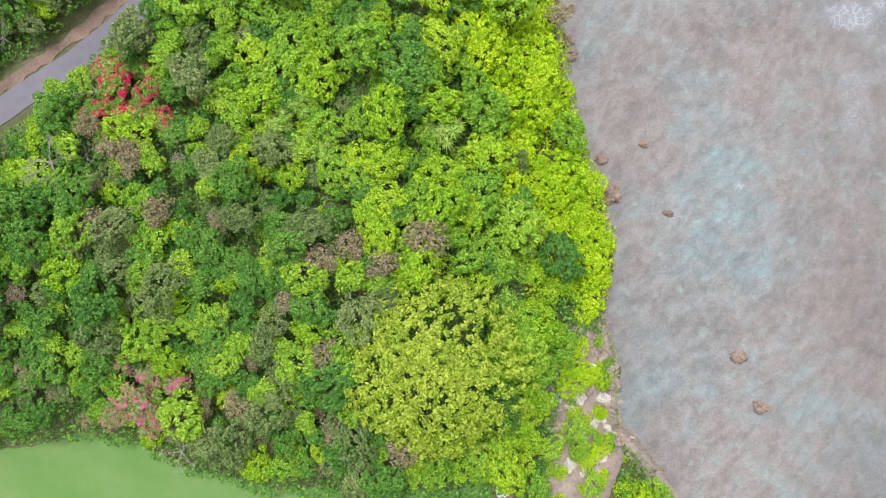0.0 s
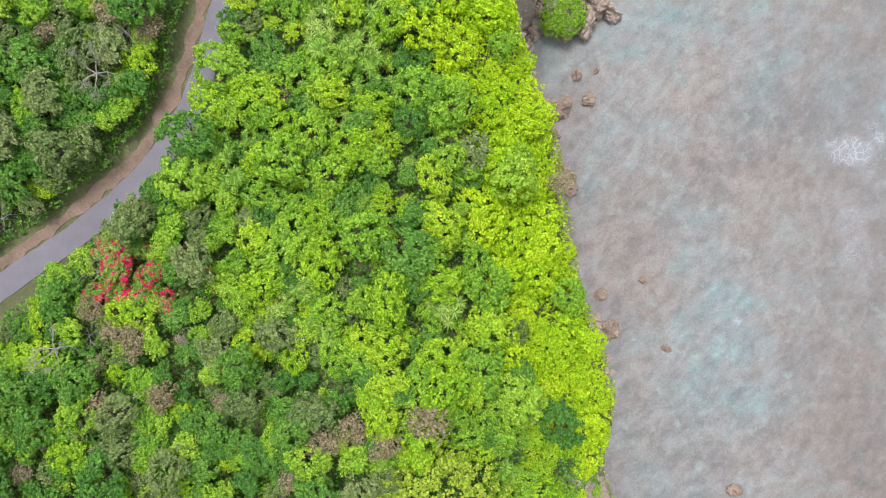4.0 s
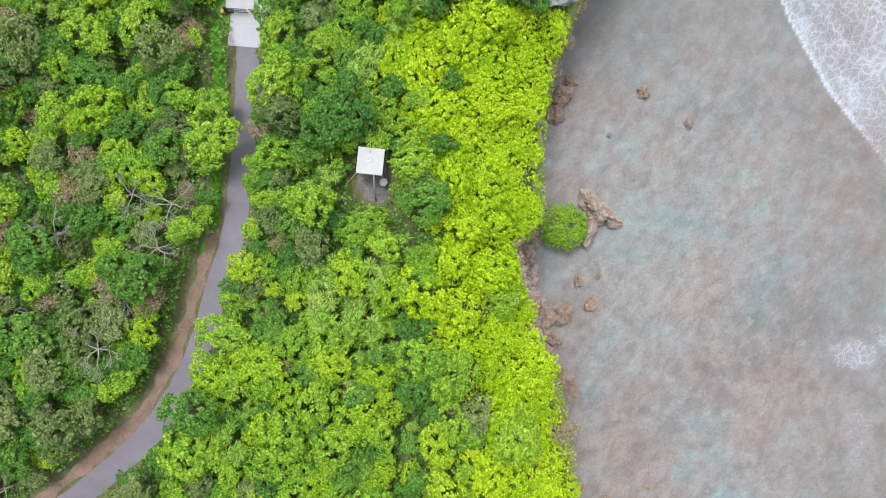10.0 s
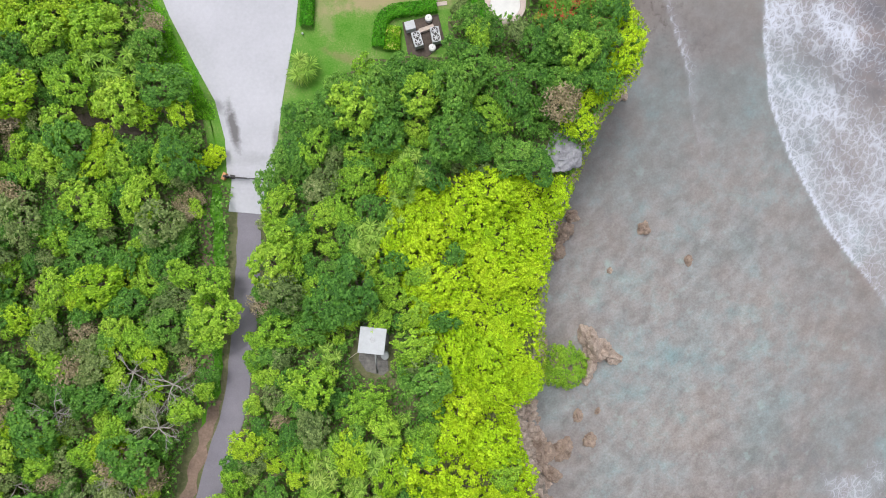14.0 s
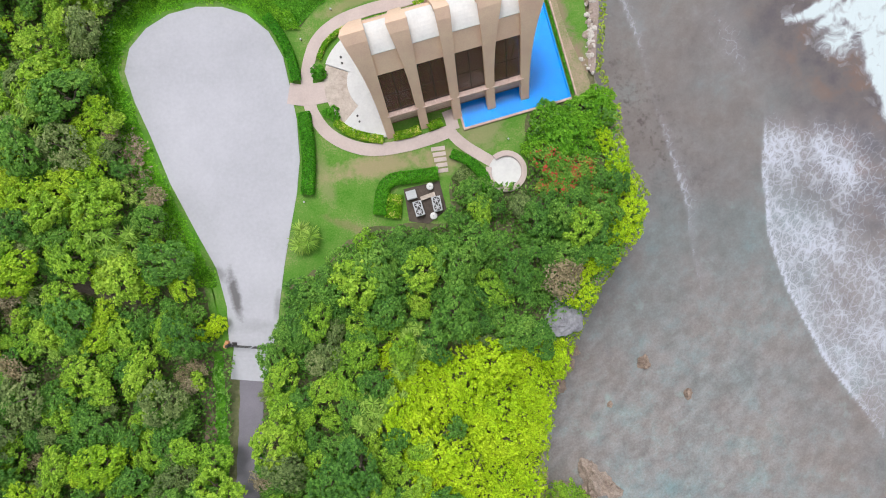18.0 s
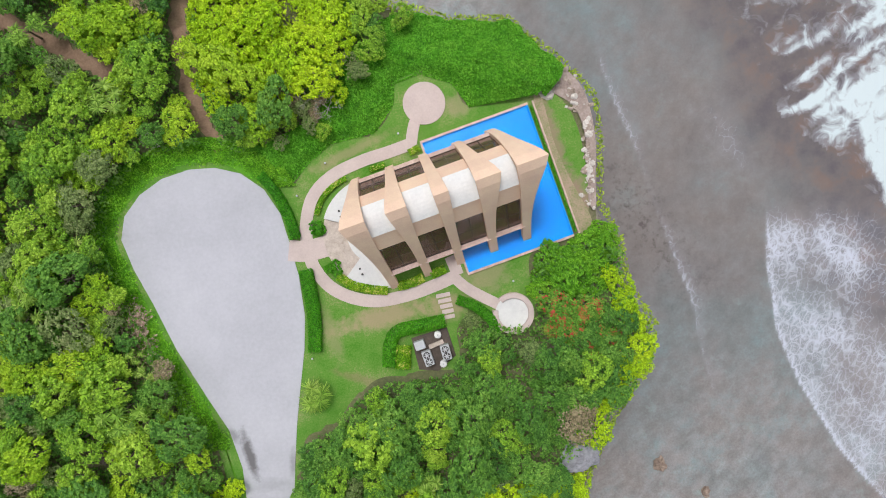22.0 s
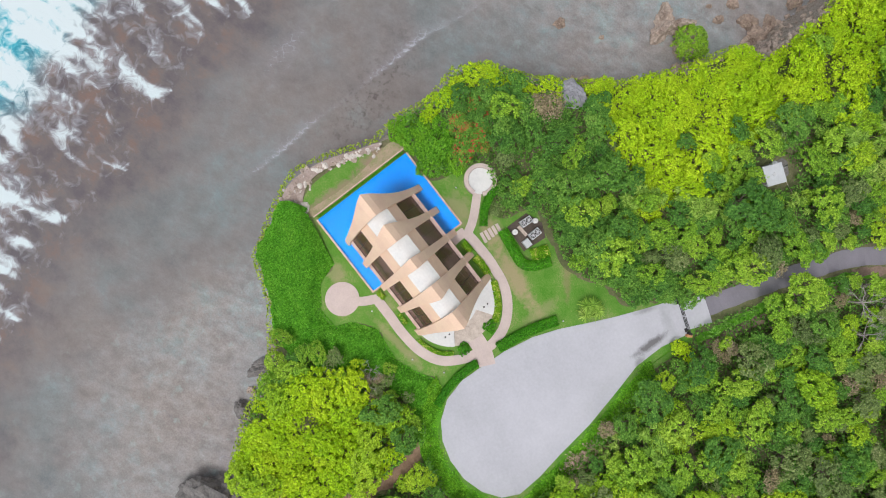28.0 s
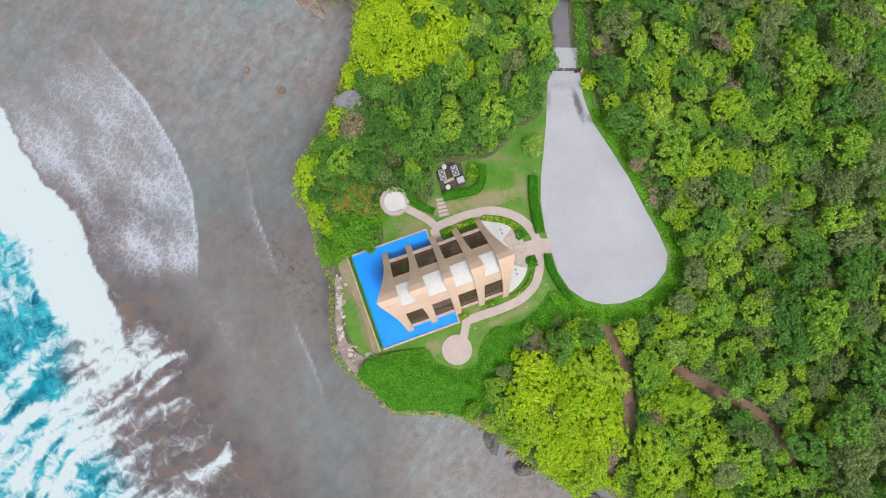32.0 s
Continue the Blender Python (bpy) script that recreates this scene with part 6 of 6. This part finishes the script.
hedge("hedge", [tuple(site(14.55, v).xy) for v in (-8, -3, 3, 8)], 0.14, 0.3, M["leaf_hedge"], "thin line of green plants past the pool's edge", "hedges", 13).location.z = 0.03
for bx, by, s in ((-13.6, 118, 1), (-12.15, 113, 2)):
    ob = part("round_bush", crown_mesh("round_bush", M["leaf_hedge"], 20 + s, 1.05, 0.7, 5, 60, 16, 0.15, 0.22), M["leaf_hedge"])
    ob.location = (bx, by, 0.1)
    tagged(ob, "clipped round green bush in the entrance paving", "bush", "round bushes")
for px, py, s in ((-15.9, 98.9, 1), (-16.6, 96.7, 2), (-15.2, 97.6, 3)):
    t = thing("palm", pose(px, py, 0.03), "small feathery palm beside the turning area", "palm", "small palms by the drive")
    part("trunk", trunk_mesh("trunk", 400 + s, 1.2, 0.09, 0.4, 2), M["bark"], t)
    part("crown", rosette_mesh("crown", M["leaf_strap"], 400 + s, 3, 30, 1.5, 0.6), M["leaf_strap"], t).location = (0, 0, 1.3)


# ---------------- woods further inland ----------------
gr = np.random.default_rng(12)
wx, wy = gr.uniform(-190, 40, 260000), gr.uniform(-170, 290, 260000)
wd = shore_gap(wx, wy)
ok = (wd > 1) & ((wx < -77) | (wy > 189) | ((wy < -49) & (wx > 8)) | (wy < -62)) & (line_distance(wx, wy, ROAD_PTS)[0] > 2.6)
wx, wy, wd = wx[ok], wy[ok], wd[ok]
crowns = 2.6 + 2.6 * fbm(wx * 0.19, wy * 0.19, 3) + 0.8 * fbm(wx * 0.8, wy * 0.8, 2)
wz = land_height(wx, wy, wd) + np.maximum(0.3, crowns) - gr.uniform(0, 0.7, len(wx))
cards = leaf_cards(np.stack([wx, wy, wz], 1), gr.normal(size=(len(wx), 3)) * 0.6 + np.array([0, 0, 1.0]), gr.uniform(0.55, 1.1, len(wx)), gr)
tagged(part("far_woods", card_mesh("far_woods", cards, M["leaf_mid"]), M["leaf_mid"]), "closed green canopy of the woods further inland", "woods", kind="stuff")

# ---------------- rocks ----------------
def rock_mesh(name, seed, material, rough=0.35, sub=4):
    bm = bmesh.new()
    bmesh.ops.create_icosphere(bm, subdivisions=sub, radius=1)
    off = Vector((seed * 3.7, seed * 1.9, seed * 5.1))
    for v in bm.verts:
        p = v.co.copy()
        k = noise.noise(p * 0.9 + off) * rough * 1.3 + noise.noise(p * 2.3 + off) * rough * 0.6 + noise.noise(p * 5 + off) * rough * 0.45 + noise.noise(p * 10 + off) * rough * 0.2
        v.co = p * (1 + k)
        if v.co.z < -0.3:
            v.co.z = -0.3 + (v.co.z + 0.3) * 0.3
    bm.normal_update()
    me = bpy.data.meshes.new(name)
    bm.to_mesh(me)
    bm.free()
    me.materials.append(material)
    return me


ROCKS = {k: [rock_mesh("rock", i + o, M[m], r) for i in range(4)] for k, m, o, r in (("brown", "brown_rock", 1, 0.5), ("pale", "pale_rock", 11, 0.46), ("grey", "grey_rock", 31, 0.4), ("outcrop", "slate_rock", 41, 0.3), ("lime", "limestone", 21, 0.5))}
count = 0


def rock(kind, x, y, z, sx, sy, sz, turn, label, group, name="rock"):
    global count
    ob = new(name, ROCKS[kind][count % 4])
    count += 1
    ob.matrix_world = pose(x, y, z, 0, 0, turn) @ Matrix.Diagonal((sx, sy, sz, 1))
    return tagged(ob, label, "rock", group)


SEA_ROCKS = [(42.7, -14.8, 0.95, 0.95), (45.7, -22.2, 0.85, 1.35), (33.1, 7.1, 0.75, 0.6), (29.8, 17.6, 0.6, 0.5), (23.3, 15.6, 0.7, 1.0), (24.6, 10.2, 1.4, 1.7), (20.6, 49, 0.85, 0.85),
             (22.2, 45.3, 0.85, 1.0), (15.0, 43.9, 1.5, 1.9), (18.1, 43.9, 1.7, 1.5), (16.2, 40.2, 1.6, 1.1), (18.2, 34, 1.1, 1.6), (19.2, 31.6, 0.9, 1.1), (31.3, 77.2, 0.9, 1.1), (38, 72.2, 0.7, 0.8),
             (19, 77, 1.3, 1.5), (17.6, 74.2, 1.2, 1.4), (20.4, 79.5, 0.9, 1.2), (-22.2, 168.8, 4.2, 5.0), (-10.3, 157.8, 2.2, 1.6), (-4.8, 151.4, 2.6, 1.3), (-34, 172.5, 2.0, 1.6), (23.6, 49.6, 0.5, 0.4), (26, 71, 0.4, 0.4)]
for i, (x, y, a, b) in enumerate(SEA_ROCKS):
    rock("grey" if y > 150 else "brown", x, y, SEA + 0.25 * min(a, b), a, b, 0.7 * (a + b) / 2 * 1.1, (i * 67) % 360, "weathered grey boulder in the northern reef water" if y > 150 else "weathered brown boulder standing in the shallow reef water", "boulders in the sea", "boulder")
islet = thing("islet", pose(20.6, 57.2, SEA), "small limestone islet topped by a round green shrub", "islet")
for x, y, z, a, b, c, r in ((2.2, 3.0, 0.3, 1.6, 2.2, 2.6, 25), (3.6, 1.9, 0.3, 2.1, 1.6, 2.3, -25), (5.2, 1.0, 0.2, 1.7, 1.1, 2.0, -18), (-1.7, 0, 0.2, 2.7, 2.6, 2.3, 0), (1.7, -0.5, 0.2, 1.5, 2.4, 2.3, -14)):
    ob = part("stone", ROCKS["lime"][count % 4], M["limestone"], islet)
    count += 1
    ob.matrix_local = pose(x, y, z, 0, 0, r) @ Matrix.Diagonal((a, b, c, 1))
part("shrub", crown_mesh("shrub", M["leaf_mid"], 333, 3.5, 0.5, 10, 640, 16, 0.17, 0.32), M["leaf_mid"], islet, "round green shrub").location = (-2.3, -0.1, 1.5)

rng = random.Random(21)
for i in range(120):       # pale broken limestone along the cliff edge past the pool
    f = rng.random()
    px, py = [(15.5, 134), (18, 133.2), (20.6, 130), (21, 126), (20.6, 121), (20.4, 117)][int(f * 5)]
    qx, qy = [(15.5, 134), (18, 133.2), (20.6, 130), (21, 126), (20.6, 121), (20.4, 117)][int(f * 5) + 1]
    g = f * 5 - int(f * 5)
    x, y = px + (qx - px) * g + rng.gauss(0, 0.4 + 0.5 * (f < 0.4)), py + (qy - py) * g + rng.gauss(0, 0.3 + 0.4 * (f < 0.4))
    x -= 0.5
    s = rng.choice((0.12, 0.16, 0.22, 0.3, 0.38)) * rng.uniform(0.8, 1.2)
    rock("pale" if i % 2 else "lime", x, y, max(0.0, height_at(x, y)) + 0.06 + 0.1 * s, s, s * rng.uniform(0.5, 1.2), s * 0.5, rng.uniform(0, 360), "pale broken limestone rock on the cliff edge", "cliff edge rocks")
rock("pale", 15.9, 131.7, 0.1, 0.9, 0.75, 0.35, 20, "large flat white limestone rock by the pool", "cliff edge rocks")
for i in range(90):       # boulders on the southern slope
    x, y = rng.uniform(12, 23), rng.uniform(-30, -8)
    if shore_gap(np.array([x]), np.array([y]))[0] < 0.4:
        continue
    s = rng.uniform(0.35, 1.1)
    rock("lime" if i % 3 else "pale", x, y, height_at(x, y) + 0.15 * s, s, s * rng.uniform(0.6, 1.1), s * 0.8, rng.uniform(0, 360), "weathered limestone boulder on the sea slope", "slope boulders")
for i in range(46):       # stones at the foot of the cliff
    k = rng.randrange(6, len(SHORE) - 7)
    (ax, ay), (bx, by) = SHORE[k], SHORE[k + 1]
    f = rng.random()
    dx, dy = bx - ax, by - ay
    ln = math.hypot(dx, dy)
    o = rng.uniform(0.6, 2.6)
    x, y = ax + dx * f + dy / ln * o, ay + dy * f - dx / ln * o
    s = rng.uniform(0.5, 1.3)
    rock("lime", x, y, SEA + 0.1, s, s * rng.uniform(0.6, 1.2), s * 0.8, rng.uniform(0, 360), "fallen limestone block at the foot of the cliff", "fallen blocks")
# broken pinkish rubble under the shrubs by the islet, and along the foot of the cliff
bits = []
for i in range(1500):
    if i < 420:
        x, y = rng.uniform(9.5, 15.6), rng.uniform(39.5, 56.5)
        reach = 3.4
    else:
        x, y = rng.uniform(8, 30), rng.uniform(-28, 112)
        reach = 1.9
    d = shore_gap(np.array([x]), np.array([y]))[0]
    if -reach < d < 1.3:
        bits.append((x, y, max(height_at(x, y), SEA) + 0.08, rng.uniform(0.16, 0.75) * (1 if i < 420 else 0.8), rng.uniform(0, 360)))
chip = [rock_mesh("chip", 60 + k, M["limestone"], 0.42, 2) for k in range(3)]
vs, fs = [], []
for k, (x, y, z, q, turn) in enumerate(bits):
    m = pose(x, y, z, 0, 0, turn) @ Matrix.Diagonal((q, q * 0.75, q * 0.7, 1))
    o = len(vs)
    vs += [tuple(m @ v.co) for v in chip[k % 3].vertices]
    fs += [tuple(o + i for i in f.vertices) for f in chip[k % 3].polygons]
for me in chip:
    bpy.data.meshes.remove(me)
tagged(part("rubble", mesh_of("rubble", vs, fs, M["limestone"]), M["limestone"]), "broken pinkish limestone rubble at the water's edge", "rubble", kind="stuff")
for x, y, s in ((-32, 130, 0.5), (-29.6, 130.8, 0.35), (-34.6, 129.6, 0.4), (-33.2, 131, 0.7)):
    rock("pale", x, y, height_at(x, y) + 0.15, s, s * 0.7, s * 0.5, 40 * s, "pale loose stone beyond the turning area", "loose stones")
rock("outcrop", 15.8, 86.8, height_at(15.8, 86.8) + 0.4, 2.3, 2.6, 1.0, 20, "bare grey rock outcrop on the slope", "slope boulders")
